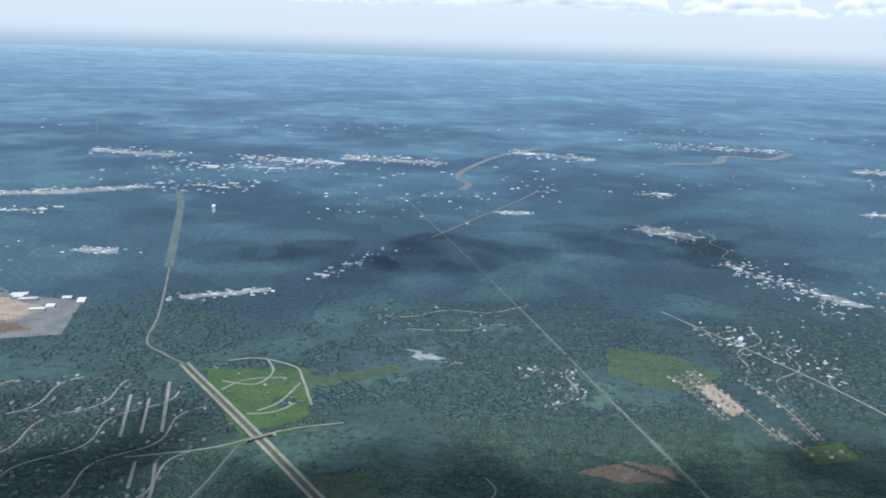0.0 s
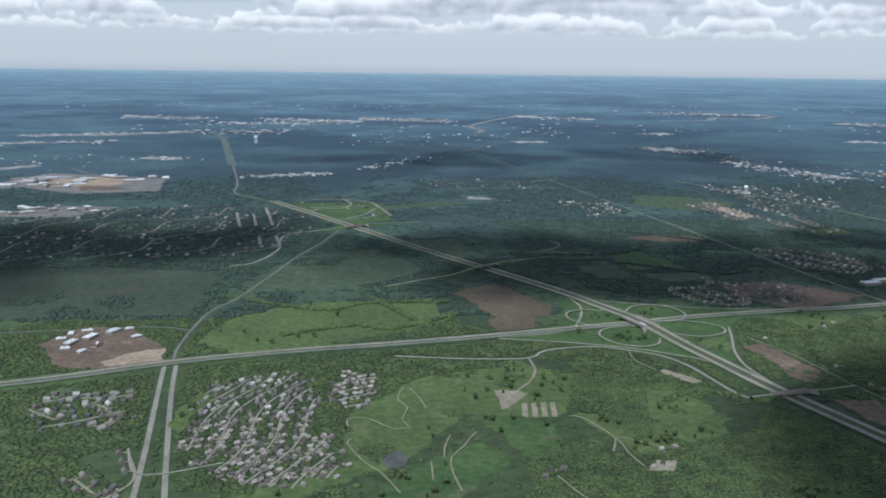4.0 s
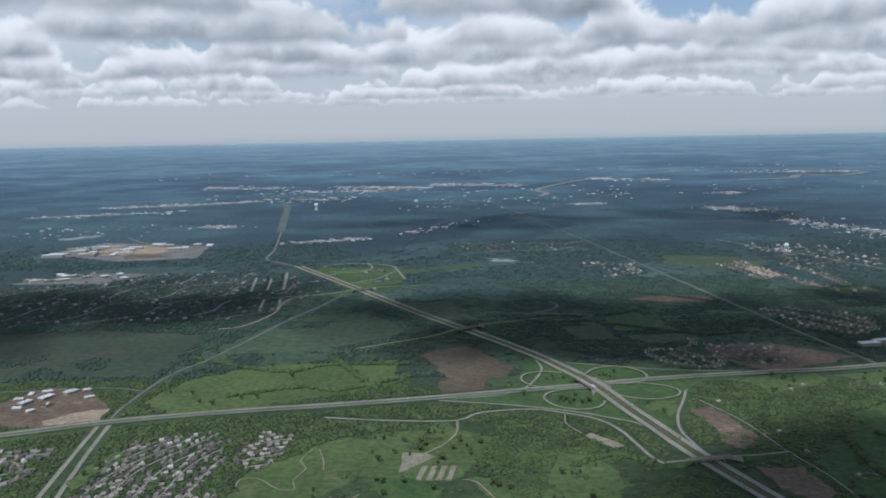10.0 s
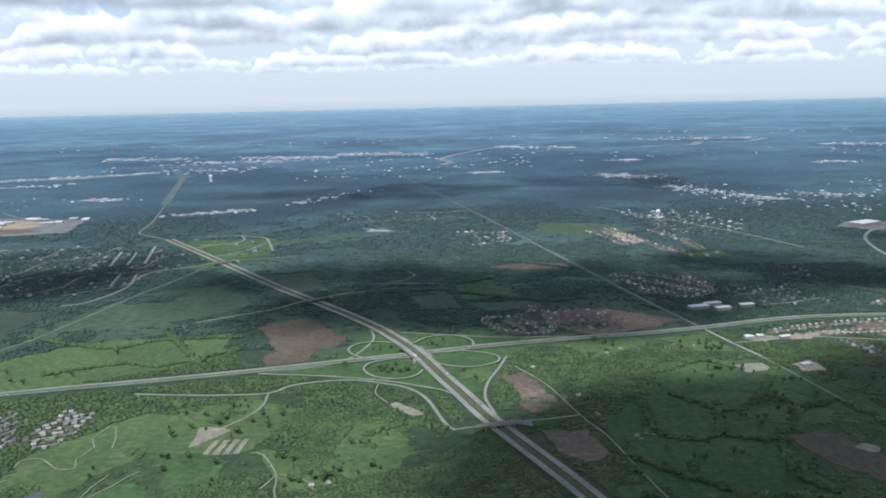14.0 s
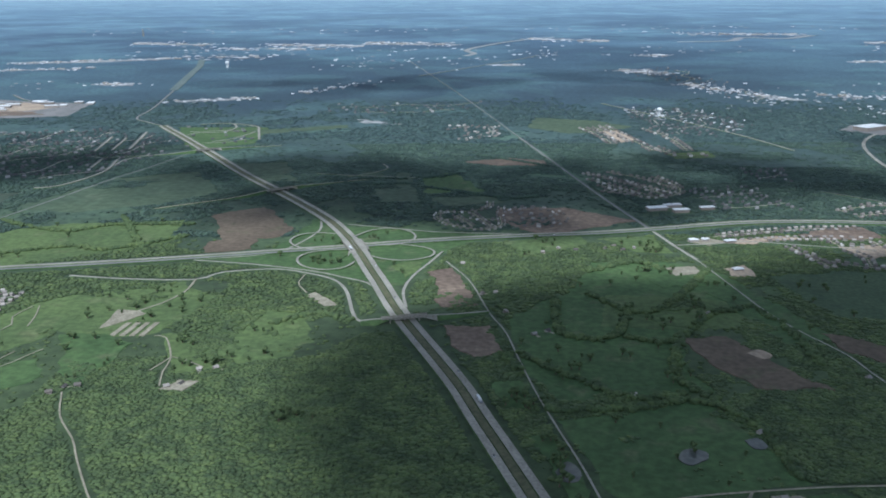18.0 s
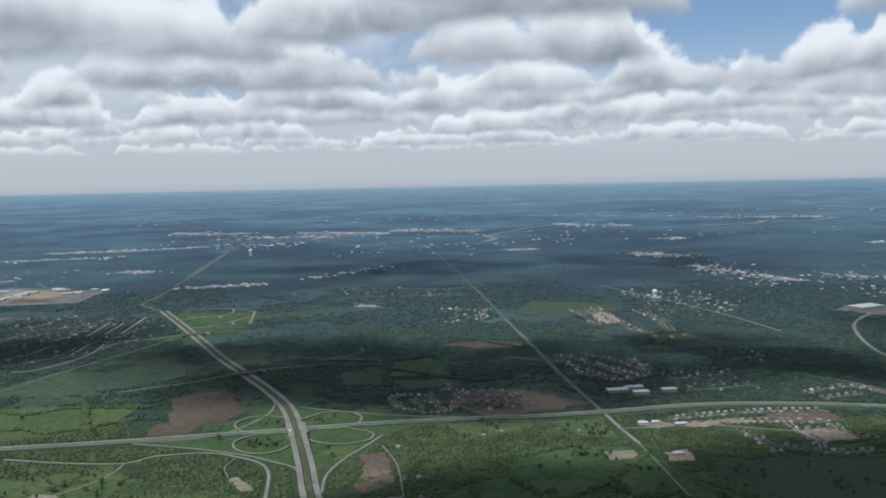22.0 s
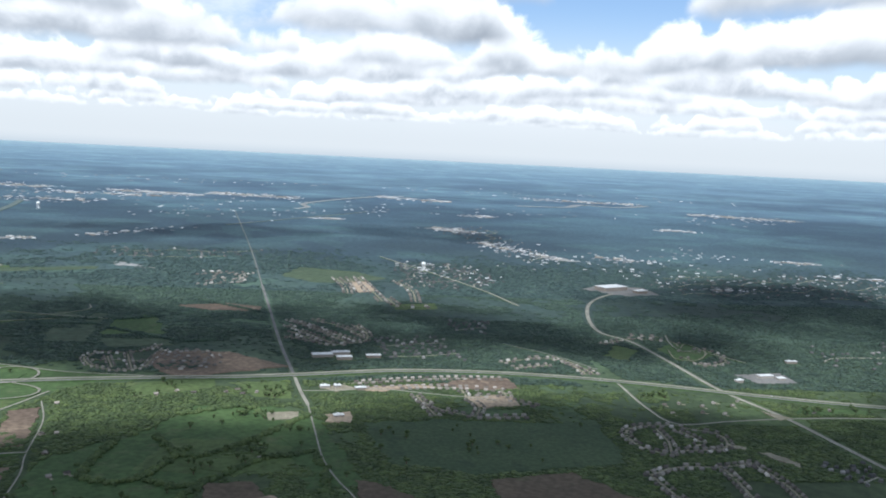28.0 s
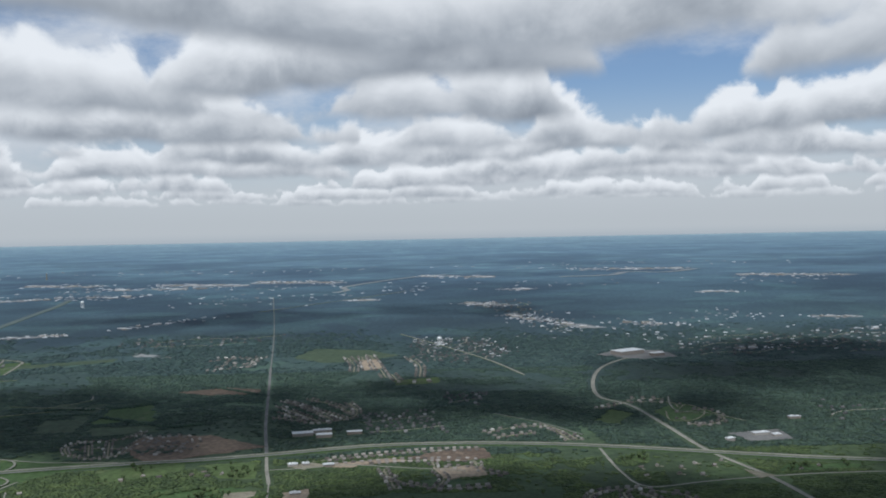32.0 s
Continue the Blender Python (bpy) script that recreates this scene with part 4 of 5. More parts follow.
for x, y, turn in ((-64, 126, 20), (-62.5, 128, 80), (-60.5, 128.5, 10), (-46.5, 128, 30), (-44.5, 129, 70), (-43, 134.3, 15), (-40.5, 135, 60), (38, 95.4, 10), (40.6, 94.2, 80),
                   (40.7, 112, 40), (25.7, 124, 10), (21.8, 84.8, 20), (4.6, 171, 80), (7.4, 171.5, 10), (8.6, 160.5, 70), (15.5, 150.5, 40), (13, 149, 30), (1.2, 191.5, 20),
                   (20, 200, 20), (24, 203, 80), (28, 202, 10), (35, 203, 60), (37.5, 205, 10), (39, 201.5, 30), (42, 203, 80), (64, 130, 30), (66.5, 128, 70), (47, 159, 30),
                   (138, 199, 10), (142, 200, 70), (147, 198, 20), (151, 201, 80), (155, 199, 10), (158, 203, 40), (137.5, 192, 10), (145, 193, 60), (150, 192, 20), (173, 194, 30), (178, 196, 70)):
    set_house(x, y, turn)


def street_homes(name, lines, gap, off, size, label, drive=True):
    """Small houses on both sides of given streets, with pale drives, as one piece of townscape."""
    verts, faces, paved = [], [], []
    for pts in lines:
        line = smooth_line(pts, gap * 1.35)
        road("street", pts, 0.5, GRAVEL, "pale curved street between new houses", 0.145, 1.5, 0.05)
        for side in (-1, 1):
            for (x, y), (x0, y0) in zip(sideways(line, side * off), line):
                if random.random() < 0.1 or at_mask(road_near, x, y) or any(abs(x - q[0]) + abs(y - q[1]) < size * 1.3 for q in house_spots[-60:]):
                    continue
                turn = math.atan2(y - y0, x - x0) + 1.571 + random.uniform(-0.15, 0.15)
                c, s = math.cos(turn), math.sin(turn)
                add_home(verts, faces, x, y, turn, size * random.uniform(0.42, 0.56), size * random.uniform(0.32, 0.42), size * random.uniform(0.3, 0.4), size * 0.3)
                if drive:
                    k, half = len(verts), 0.24
                    for a, z in ((0.15, 0.14), (0.8, 0.14)):
                        for e in (-half, half):
                            verts.append((x0 + (x - x0) * a + c * e, y0 + (y - y0) * a + s * e, z))
                    paved.append(len(faces))
                    faces.append((k, k + 1, k + 3, k + 2))
                house_spots.append((x, y, 0.6))
    me = mesh_of(name, verts, faces, FAR_ROOFS)
    me.materials.append(GRAVEL)
    for k in paved:
        me.polygons[k].material_index = 1
    tagged(new(name, me), label, "houses", kind="stuff")


street_homes("distant_houses", [[(135.4, 183), (125.5, 181.6), (121.7, 177), (121.5, 170), (124, 165.5), (127, 163.6)], [(129.4, 166), (138.6, 167.3), (142, 172.6), (141.5, 177.7), (136, 181)], [(129.4, 180), (129, 171.6), (127, 164)], [(134, 179), (136, 172), (133, 168)]],
             1.3, 1.0, 0.95, "grey-roofed houses round a pale loop street")
street_homes("distant_houses", [[(118.7, 152.5), (119.4, 145.4), (120.6, 138), (122, 130)], [(134.3, 157), (134, 148.5), (133, 138), (132, 128)], [(141.4, 159), (142.5, 151), (142.3, 143), (140, 134)], [(118.7, 152.5), (125.4, 156.6), (134.3, 157), (141.4, 159.2)]],
             1.35, 1.0, 0.95, "new houses with pale drives along curved streets")
for pts in ([(60.4, 211.5), (74, 216), (88.7, 219.4), (101.8, 219.7)], [(66, 207.5), (79.6, 210.2), (92, 210.4), (100, 208.8), (100.7, 203.7)]):
    line = smooth_line(pts, 1.75)
    road("street", pts, 0.5, GRAVEL, "pale curved street between new houses", 0.145, 1.5, 0.05)
    for side in (-1, 1):
        for (x, y), (x0, y0) in zip(sideways(line, side * 1.25), line):
            if x > 65 and not at_mask(road_near, x, y) and not any(abs(x - q[0]) + abs(y - q[1]) < 1.2 for q in house_spots[-60:]):
                set_house(x, y, math.degrees(math.atan2(y - y0, x - x0)) - 90)
street_homes("distant_houses", [[(90.5, 209), (91, 202), (92.8, 194.6), (91.3, 188)], [(80, 198), (84.7, 191), (91.8, 186.8), (102, 187.4)], [(79, 203), (81, 193), (82, 187.5)], [(94, 204), (100, 201), (106, 196)]],
             1.4, 1.05, 1.0, "pale new houses on unfinished streets")
street_homes("distant_houses", [[(-1.6, 225.4), (-4.7, 232.6), (-3.3, 238.7), (3.8, 239.5), (9.4, 244.4), (10.4, 249.8)], [(13.2, 244), (12.3, 234.5), (11.8, 224.5), (6.6, 220.4), (-1.6, 225.4)], [(0.5, 235), (4.5, 223.3)], [(4.9, 238), (9.8, 221.5)], [(-2, 231), (6, 231), (12, 230)]],
             1.2, 0.85, 0.75, "close rows of grey homes on pale loop streets", False)
street_homes("distant_houses", [[(14.6, 237.5), (19.3, 243), (26.8, 239.9), (29, 230.4), (24.6, 223.6), (18.2, 224)], [(18, 236), (26, 234)], [(18, 230), (26, 229)]],
             1.6, 1.0, 1.0, "new homes with tan roofs on red bare soil")
street_homes("distant_houses", [[(44, 281), (52, 267.7), (59, 257)], [(47, 287), (56.8, 273), (65.6, 261)], [(52.4, 291.8), (62, 280), (68, 266.7)], [(45.4, 264), (59, 255.4), (67.3, 261), (69, 270.8), (65.5, 284)], [(46, 272), (54, 259)], [(44, 290), (50, 282), (58, 268), (63, 258)]],
             1.7, 1.15, 1.0, "dense suburb of small grey-roofed houses")
street_homes("distant_houses", [[(67.4, 392), (71, 368), (76, 332)], [(84.5, 383), (89, 359), (88.7, 332)], [(78, 339), (82, 322.4), (92, 321.8)], [(58, 386), (62, 365), (63, 348)], [(64, 388), (68, 352)]],
             2.6, 1.7, 1.3, "new houses along pale streets on the hill")
street_homes("distant_houses", [[(142.6, 266), (154, 274.4), (166, 272), (166.5, 264.8)], [(164.4, 256.7), (172.8, 260), (174.3, 246.7), (165, 240), (162.4, 249)], [(156, 280), (166, 278)]],
             1.9, 1.2, 1.0, "houses beside the arterial road")
street_homes("distant_houses", [[(106, 238), (117, 244.5), (124, 240.5), (126.5, 227)], [(121.7, 248), (126.5, 237), (128.7, 227)], [(108, 232), (118, 236)]],
             1.7, 1.15, 1.0, "pale houses along curved streets")
street_homes("distant_houses", [[(-139.6, 160.5), (-136, 157), (-134.4, 152), (-136, 149.5)], [(-148, 164), (-140, 163), (-134, 164)], [(-150, 158), (-144, 153)], [(-128.3, 139), (-125.2, 129.3), (-127.7, 123.5), (-127, 120), (-123.4, 117.5), (-117, 116.8)], [(-134, 130), (-129, 124)]],
             2.1, 1.4, 1.25, "large houses round pale cul-de-sacs among trees")

# far houses, many and small
FAR_TOWNS = [([(-150, 166), (-133, 166), (-129, 150), (-146, 150)], 20, 5.5, 2.6, 26, "large houses among trees"),
             ([(-236, 347), (-193, 381), (-149, 388), (-112, 372), (-112, 345), (-108, 312), (-130, 286), (-206, 278)], 62, 9.0, 2.3, 560, "rows of small homes among trees under cloud shadow"),
             ([(86, 440), (122, 452), (135, 400), (110, 360), (88, 375)], 60, 9.0, 3.6, 150, "scattered pale houses on a wooded hill"),
             ([(-2, 396), (20, 395), (25, 370), (5, 357)], 70, 7.0, 3.0, 60, "pale apartment rows near the county road"),
             ([(96, 297), (111, 296), (107, 277), (98, 278)], 20, 6.0, 2.4, 60, "houses among trees beyond the highway"),
             ([(70, 262), (92, 270), (96, 240), (74, 240)], 10, 6.5, 2.6, 90, "dark-roofed houses among trees"),
             ([(155, 159), (166, 159), (163, 149), (154, 149)], 20, 3.6, 1.9, 45, "new houses with brown roofs near the arterial"),
             ([(200, 260), (300, 300), (320, 240), (220, 215)], 30, 14.0, 4.5, 110, "scattered suburban houses among woods"),
             ([(200, 420), (330, 460), (340, 380), (210, 360)], 20, 12.0, 4.6, 120, "wooded suburb with scattered pale roofs"),
             ([(-120, 392), (-84, 392), (-80, 352), (-98, 340)], 30, 12.0, 5.0, 26, "a few new houses on grassy plots"),
             ([(130, 640), (166, 690), (178, 480), (160, 470)], 80, 14.0, 6.0, 90, "far pale town along a road"),
             ([(-60, 470), (20, 480), (0, 440), (-60, 440)], 10, 12.0, 6.0, 40, "far houses among dark woods")]
for poly, angle, gap, along, most, label in FAR_TOWNS:
    spots, streets = rows_in(poly, angle, gap, along, 1.5 if gap < 7 else 3.5)
    for run in streets[::2]:
        road("street", run, 0.5 if gap < 7 else 0.8, CONCRETE, "pale far street between houses", 0.145, 3.0, 0.1)
    random.shuffle(spots)
    verts, faces = [], []
    grow = 0.62 if gap < 7 else 0.85
    for x, y, turn in spots[:most]:
        if at_mask(road_near, x, y):
            continue
        add_home(verts, faces, x, y, radians(turn), grow * random.uniform(0.6, 0.85), grow * random.uniform(0.45, 0.6), random.uniform(0.35, 0.5), 0.28)
        house_spots.append((x, y, 0.8))
    tagged(new("distant_houses", mesh_of("distant_houses", verts, faces, FAR_ROOFS if label.startswith("pale") else TOWN_ROOFS)), label, "houses", kind="stuff")


# ---- large buildings ----
def hall(x, y, sx, sy, h, turn, label, roof=None, category="warehouse"):
    root = tagged(new("warehouse"), label, category, "large flat-roofed buildings")
    root.matrix_basis = pose(x, y, 0, 0, 0, turn)
    part("wall", boxes_mesh("wall", [(0, 0, 0, sx, sy, h)], WALLS), root)
    part("roof", boxes_mesh("roof", [(0, 0, h, sx + 0.15, sy + 0.15, 0.14)], roof or WHITE), root, "pale flat roof")
    units = [(random.uniform(-0.35, 0.35) * sx, random.uniform(-0.3, 0.3) * sy, h + 0.14, 0.05 * sx + 0.3, 0.05 * sy + 0.3, 0.2) for _ in range(3)]
    for u in units:
        part("roof_unit", boxes_mesh("roof_unit", [u], STEEL), root)
    house_spots.append((x, y, max(sx, sy) * 0.6))
    return root


hall(56, 240.5, 5.5, 2.4, 0.8, 12, "long white warehouse beside the county road")
hall(61, 243.5, 5.0, 1.8, 0.8, 12, "long white warehouse beside the county road")
hall(62, 238, 4.2, 1.9, 0.8, 8, "white warehouse near the highway")
hall(70, 241, 4.0, 1.6, 0.7, 8, "pale shop building near the highway")
hall(179, 380, 13, 7, 1.6, 28, "broad white shopping centre with a flat roof", category="shopping centre")
hall(190, 373, 6, 3, 1.2, 28, "pale shop beside the shopping centre", category="shop")
hall(177, 227.5, 4.4, 1.7, 0.7, 10, "long white school building on a lawn", category="school")
hall(180.5, 225.6, 2.2, 1.5, 0.6, 10, "white school wing on a lawn", category="school")
hall(194, 246, 3.4, 1.2, 0.6, 5, "low white building among woods")
hall(167, 222, 2.2, 1.2, 0.7, 20, "small white building beside the road")
hall(57.5, 208.5, 2.2, 1.2, 0.6, 10, "small pale shop at the crossroads", category="shop")
hall(60.5, 209, 1.6, 1.1, 0.6, 20, "small pale shop at the crossroads", category="shop")
hall(66, 207.5, 2.6, 1.2, 0.6, 10, "pale church hall near the crossroads")
hall(61, 185.5, 2.2, 1.2, 0.5, 12, "pale shed on a bare yard", category="shed")
hall(-151, 200, 3.5, 1.6, 0.7, 70, "pale new building on red soil")
hall(-154, 196, 3.0, 1.5, 0.7, 70, "pale new building on red soil")
hall(-147, 204, 3.2, 1.5, 0.7, 60, "pale new building on red soil")
for x, y, turn in ((-157, 199, 20), (-153, 205, 15), (-156, 203, 100), (-144, 206, 30), (-150, 190, 60), (-154, 192, 10), (-141, 200, 40)):
    hall(x, y, random.uniform(1.6, 2.8), random.uniform(0.8, 1.2), 0.5, turn, "small pale unfinished building on red soil")
hall(-148, 194, 2.4, 1.4, 0.6, 70, "unfinished building on red soil", SOIL_RED)
for _ in range(26):
    a, c = random.random(), random.random()
    x, y = -262 + 72 * a, 436 + 40 * c + 20 * a
    hall(x, y, random.uniform(3, 12), random.uniform(2, 4.5), random.uniform(0.6, 1.3), random.choice((8, 12, 100)), "white industrial hall on a paved yard" if random.random() < 0.6 else "grey industrial hall on a paved yard",
         WHITE if random.random() < 0.65 else CONCRETE)
for _ in range(16):
    hall(random.uniform(-236, -196), random.uniform(364, 384), random.uniform(2.5, 6), random.uniform(1.8, 3), 0.9, random.choice((40, 45, 130)), "pale depot building on a paved yard", WHITE if random.random() < 0.7 else CONCRETE)
for label, pts in (("long pale strip of bare river land", [(-380, 658), (-330, 674), (-276, 690), (-330, 682), (-382, 666)]), ("pale strip beside far sheds", [(-350, 735), (-284, 748), (-230, 784), (-236, 792), (-300, 762), (-352, 748)]),
                   ("broad pale river flat", [(-340, 985), (-290, 970), (-245, 962), (-250, 975), (-330, 1002)]), ("narrow pale river flat", [(-90, 965), (13, 945), (16, 958), (-80, 990)]),
                   ("pale river flat beyond the bend", [(96, 1050), (130, 1032), (176, 992), (180, 1000), (126, 1050)]), ("broad pale flats along the river", [(440, 955), (490, 925), (540, 905), (555, 918), (490, 955), (450, 975)]),
                   ("bare pit of a far quarry", [(118, 655), (130, 640), (150, 626), (160, 632), (150, 648), (132, 668)]), ("bare ground near the river bend", [(30, 708), (44, 699), (58, 700), (44, 713)]),
                   ("bare works yard in far woods", [(-222, 572), (-202, 568), (-200, 580), (-220, 584)]), ("pale depot strip in far woods", [(-146, 482), (-109, 498), (-108, 504), (-147, 489)]),
                   ("pale clearing above the plots", [(-46, 412), (-26, 399), (-22, 402), (-42, 417)]), ("cleared ground on the plain", [(170, 496), (184, 478), (192, 480), (180, 502)]),
                   ("pale works in far woods", [(326, 722), (350, 713), (354, 722), (330, 730)]), ("pale yard in the wooded suburb", [(322, 512), (346, 504), (348, 512), (324, 520)])):
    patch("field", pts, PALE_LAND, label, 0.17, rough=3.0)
for material, label, pts in ((CLAY, "bare clay heaps among works", [(-252, 468), (-228, 484), (-203, 470), (-206, 452), (-236, 446)]), (PALE_LAND, "pale gravel of the works", [(-264, 462), (-256, 492), (-238, 488), (-246, 462)]),
                             (SOIL_RED, "reddish spoil beside the works", [(-226, 448), (-205, 448), (-198, 436), (-218, 432)]), (PALE_LAND, "pale road of the works", [(-292, 520), (-276, 540), (-270, 534), (-284, 512)])):
    patch("field", pts, material, label, 0.18, rough=3.0)
FAR_STRIPS = [((-376, 660), (-276, 692), 7, 5), ((-350, 740), (-232, 786), 12, 6), ((-331, 997), (-245, 964), 8, 12), ((-186, 968), (-88, 930), 14, 10), ((-85, 990), (13, 958), 10, 12), ((90, 1055), (176, 1000), 9, 12), ((290, 1140), (433, 1120), 12, 16),
              ((440, 950), (540, 912), 9, 14), ((-230, 790), (-150, 800), 6, 12), ((-222, 578), (-200, 574), 4, 4), ((-146, 486), (-109, 500), 5, 3), ((-86, 524), (-44, 590), 4, 4), ((121, 656), (151, 634), 7, 7), ((39, 707), (56, 704), 3, 3),
              ((146, 562), (180, 485), 14, 9), ((206, 500), (232, 492), 5, 5), ((326, 719), (349, 717), 4, 4), ((322, 515), (344, 508), 5, 4), ((232, 388), (244, 387), 3, 3), ((324, 451), (345, 445), 4, 4), ((170, 800), (190, 790), 4, 6), ((-250, 905), (-120, 900), 9, 14)]
for a, c, count, spread in FAR_STRIPS:
    for _ in range(count):
        q = np.array(a) + (np.array(c) - np.array(a)) * random.random()
        size = 0.45 if q[1] < 600 else 0.7 if q[1] < 820 else 1.25
        hall(q[0] + random.uniform(-4, 4), q[1] + random.uniform(-spread, spread), random.uniform(4, 13) * size, random.uniform(2, 4) * size, random.uniform(0.5, 0.9), random.uniform(-14, 14),
             "far pale flat-roofed building on the plain", WHITE if random.random() < 0.45 else CONCRETE)

# the plain beyond: countless small roofs in drifts along the far strips and in the wooded suburbs
verts, faces = [], []
DRIFTS = [(a, c, spread * 2.2, 9 * count) for a, c, count, spread in FAR_STRIPS] + [((90, 440), (130, 400), 22, 70), ((200, 430), (330, 420), 45, 120), ((200, 300), (300, 270), 30, 60), ((-330, 560), (-240, 560), 40, 40), ((-100, 700), (100, 800), 60, 60),
          ((150, 470), (300, 540), 40, 70), ((-300, 850), (500, 860), 60, 90), ((-500, 1250), (700, 1300), 80, 90)]
for a, c, spread, count in DRIFTS:
    for _ in range(count):
        q = np.array(a) + (np.array(c) - np.array(a)) * random.random()
        x, y = q[0] + random.gauss(0, 6), q[1] + random.gauss(0, 0.6) * spread
        if y < 360:
            continue
        size = 0.4 + 0.0011 * max(y - 400, 0)
        sx, sy, h, k = random.uniform(0.7, 2.2) * size, random.uniform(0.6, 1.1) * size, random.uniform(0.35, 0.5), len(verts)
        verts += [(x + ax * sx, y + ay * sy, z) for z in (0, h) for ax, ay in ((-1, -1), (1, -1), (1, 1), (-1, 1))]
        faces += [(k + 4, k + 5, k + 6, k + 7)] + [(k + q, k + (q + 1) % 4, k + 4 + (q + 1) % 4, k + 4 + q) for q in range(4)]
tagged(new("distant_roofs", mesh_of("distant_roofs", verts, faces, FAR_WHITE)), "countless small pale roofs of far towns", "roofs", kind="stuff")

# ---- towers ----
def turned(name, profile, sides, material):
    """A round body from (radius, height) pairs."""
    verts = [(r * math.cos(2 * math.pi * i / sides), r * math.sin(2 * math.pi * i / sides), z) for r, z in profile for i in range(sides)]
    faces = [(j * sides + i, j * sides + (i + 1) % sides, (j + 1) * sides + (i + 1) % sides, (j + 1) * sides + i) for j in range(len(profile) - 1) for i in range(sides)]
    return mesh_of(name, verts, faces, material, True)


def water_tower(x, y, size, label):
    root = tagged(new("water_tower"), label, "water tower", "water towers")
    root.matrix_basis = pose(x, y, 0)
    part("tank", turned("tank", [(0.05 * size, 2.5 * size), (0.7 * size, 2.6 * size), (1.05 * size, 3.0 * size), (1.1 * size, 3.4 * size), (0.9 * size, 3.9 * size), (0.45 * size, 4.15 * size), (0.02, 4.25 * size)], 20, STEEL), root, "white rounded steel tank")
    part("stem", turned("stem", [(0.42 * size, 0), (0.2 * size, 0.4 * size), (0.2 * size, 2.62 * size)], 12, STEEL), root)
    for k in range(6):
        a = 2 * math.pi * k / 6
        part("leg", turned("leg", [(0.07 * size, 0), (0.06 * size, 2.75 * size)], 6, STEEL), root, at=pose(0.85 * size * math.cos(a), 0.85 * size * math.sin(a), 0))
    house_spots.append((x, y, 2.0))


water_tower(99, 422, 1.0, "white water tower standing on a wooded hill")
water_tower(-166, 690, 1.3, "pale water tower on the far plain")
stack = tagged(new("smokestack"), "tall pale chimney of a far power station", "chimney")
stack.matrix_basis = pose(-375, 1144, 0)
part("shaft", turned("shaft", [(1.1, 0), (0.8, 5), (0.6, 8.5)], 16, CONCRETE), stack)
part("rim", turned("rim", [(0.6, 8.5), (0.75, 8.5), (0.75, 8.8), (0.5, 8.8)], 16, STEEL), stack)


# ---- bridges ----
def bridge(x, y, length, width, turn, high, label):
    root = tagged(new("bridge"), label, "bridge", "road bridges")
    root.matrix_basis = pose(x, y, 0, 0, 0, turn)
    part("deck", boxes_mesh("deck", [(0, 0, high - 0.17, length, width + 0.1, 0.16)], CONCRETE), root)
    for s in (-1, 1):
        part("parapet", boxes_mesh("parapet", [(0, s * (width / 2 + 0.1), high - 0.17, length, 0.07, 0.36)], CONCRETE), root)
    for u in (-0.32, 0.0, 0.32):
        part("pier", boxes_mesh("pier", [(u * length, 0, 0, 0.16, width * 0.85, high - 0.17)], CONCRETE), root)


bridge(-10.4, 155.9, 8.6, 0.75, 14, 1.0, "concrete overpass above the interstate")
bridge(-52.5, 265, 8.6, 0.85, 40, 1.0, "concrete road bridge above the interstate")
bridge(-92, 334, 8.6, 0.85, 33, 1.0, "concrete road bridge above the interstate")
for side in (-1.32, 1.32):
    bridge(-24 + side * 0.95, 204 + side * 0.3, 8.6, 1.85, 107.5, 1.0, "interstate bridge above the divided highway")


# ---- vehicles ----
def car_kind(sx, sy, label):
    root = tagged(new("car"), label, "car", "cars on the roads")
    part("body", boxes_mesh("body", [(0, 0, 0.05, sx, sy, 0.10)], CAR_PAINT), root)
    part("cabin", boxes_mesh("cabin", [(-0.03 * sx, 0, 0.15, sx * 0.55, sy * 0.86, 0.08)], GLASS), root, "dark glazed cabin")
    for ax in (-0.3, 0.3):
        for ay in (-0.42, 0.42):
            part("wheel", turned("wheel", [(0.001, -0.03), (0.06, -0.03), (0.06, 0.03), (0.001, 0.03)], 10, RUBBER), root, at=pose(ax * sx, ay * sy, 0.06, 90))
    return root


def truck_kind(label):
    root = tagged(new("truck"), label, "truck", "trucks on the roads")
    part("trailer", boxes_mesh("trailer", [(-0.25, 0, 0.14, 1.7, 0.34, 0.36)], WHITE), root, "white box trailer")
    part("cab", boxes_mesh("cab", [(0.85, 0, 0.1, 0.42, 0.32, 0.3)], CAR_PAINT), root)
    for ax in (-0.9, -0.7, 0.35, 0.9):
        for ay in (-0.15, 0.15):
            part("wheel", turned("wheel", [(0.001, -0.03), (0.075, -0.03), (0.075, 0.03), (0.001, 0.03)], 10, RUBBER), root, at=pose(ax, ay, 0.075, 90))
    return root


CAR, TRUCK = car_kind(0.58, 0.26, "small car on a pale road"), truck_kind("white box truck on the interstate")
first = {CAR: True, TRUCK: True}


def drive(kind, line, share, side, top):
    x, y = sideways(line, side)[int(share * (len(line) - 1))]
    ahead = line[min(int(share * (len(line) - 1)) + 1, len(line) - 1)] - line[max(int(share * (len(line) - 1)) - 1, 0)]
    lift = hump(np.array([[x, y]]), [(-24, 204)] if line is mid else ())[0][0]
    m = pose(x, y, top + lift, 0, 0, math.degrees(math.atan2(ahead[1], ahead[0])) + (180 if side > 0 else 0))
    if first[kind]:
        kind.matrix_basis, first[kind] = m, False
    else:
        copy_thing(kind, m)


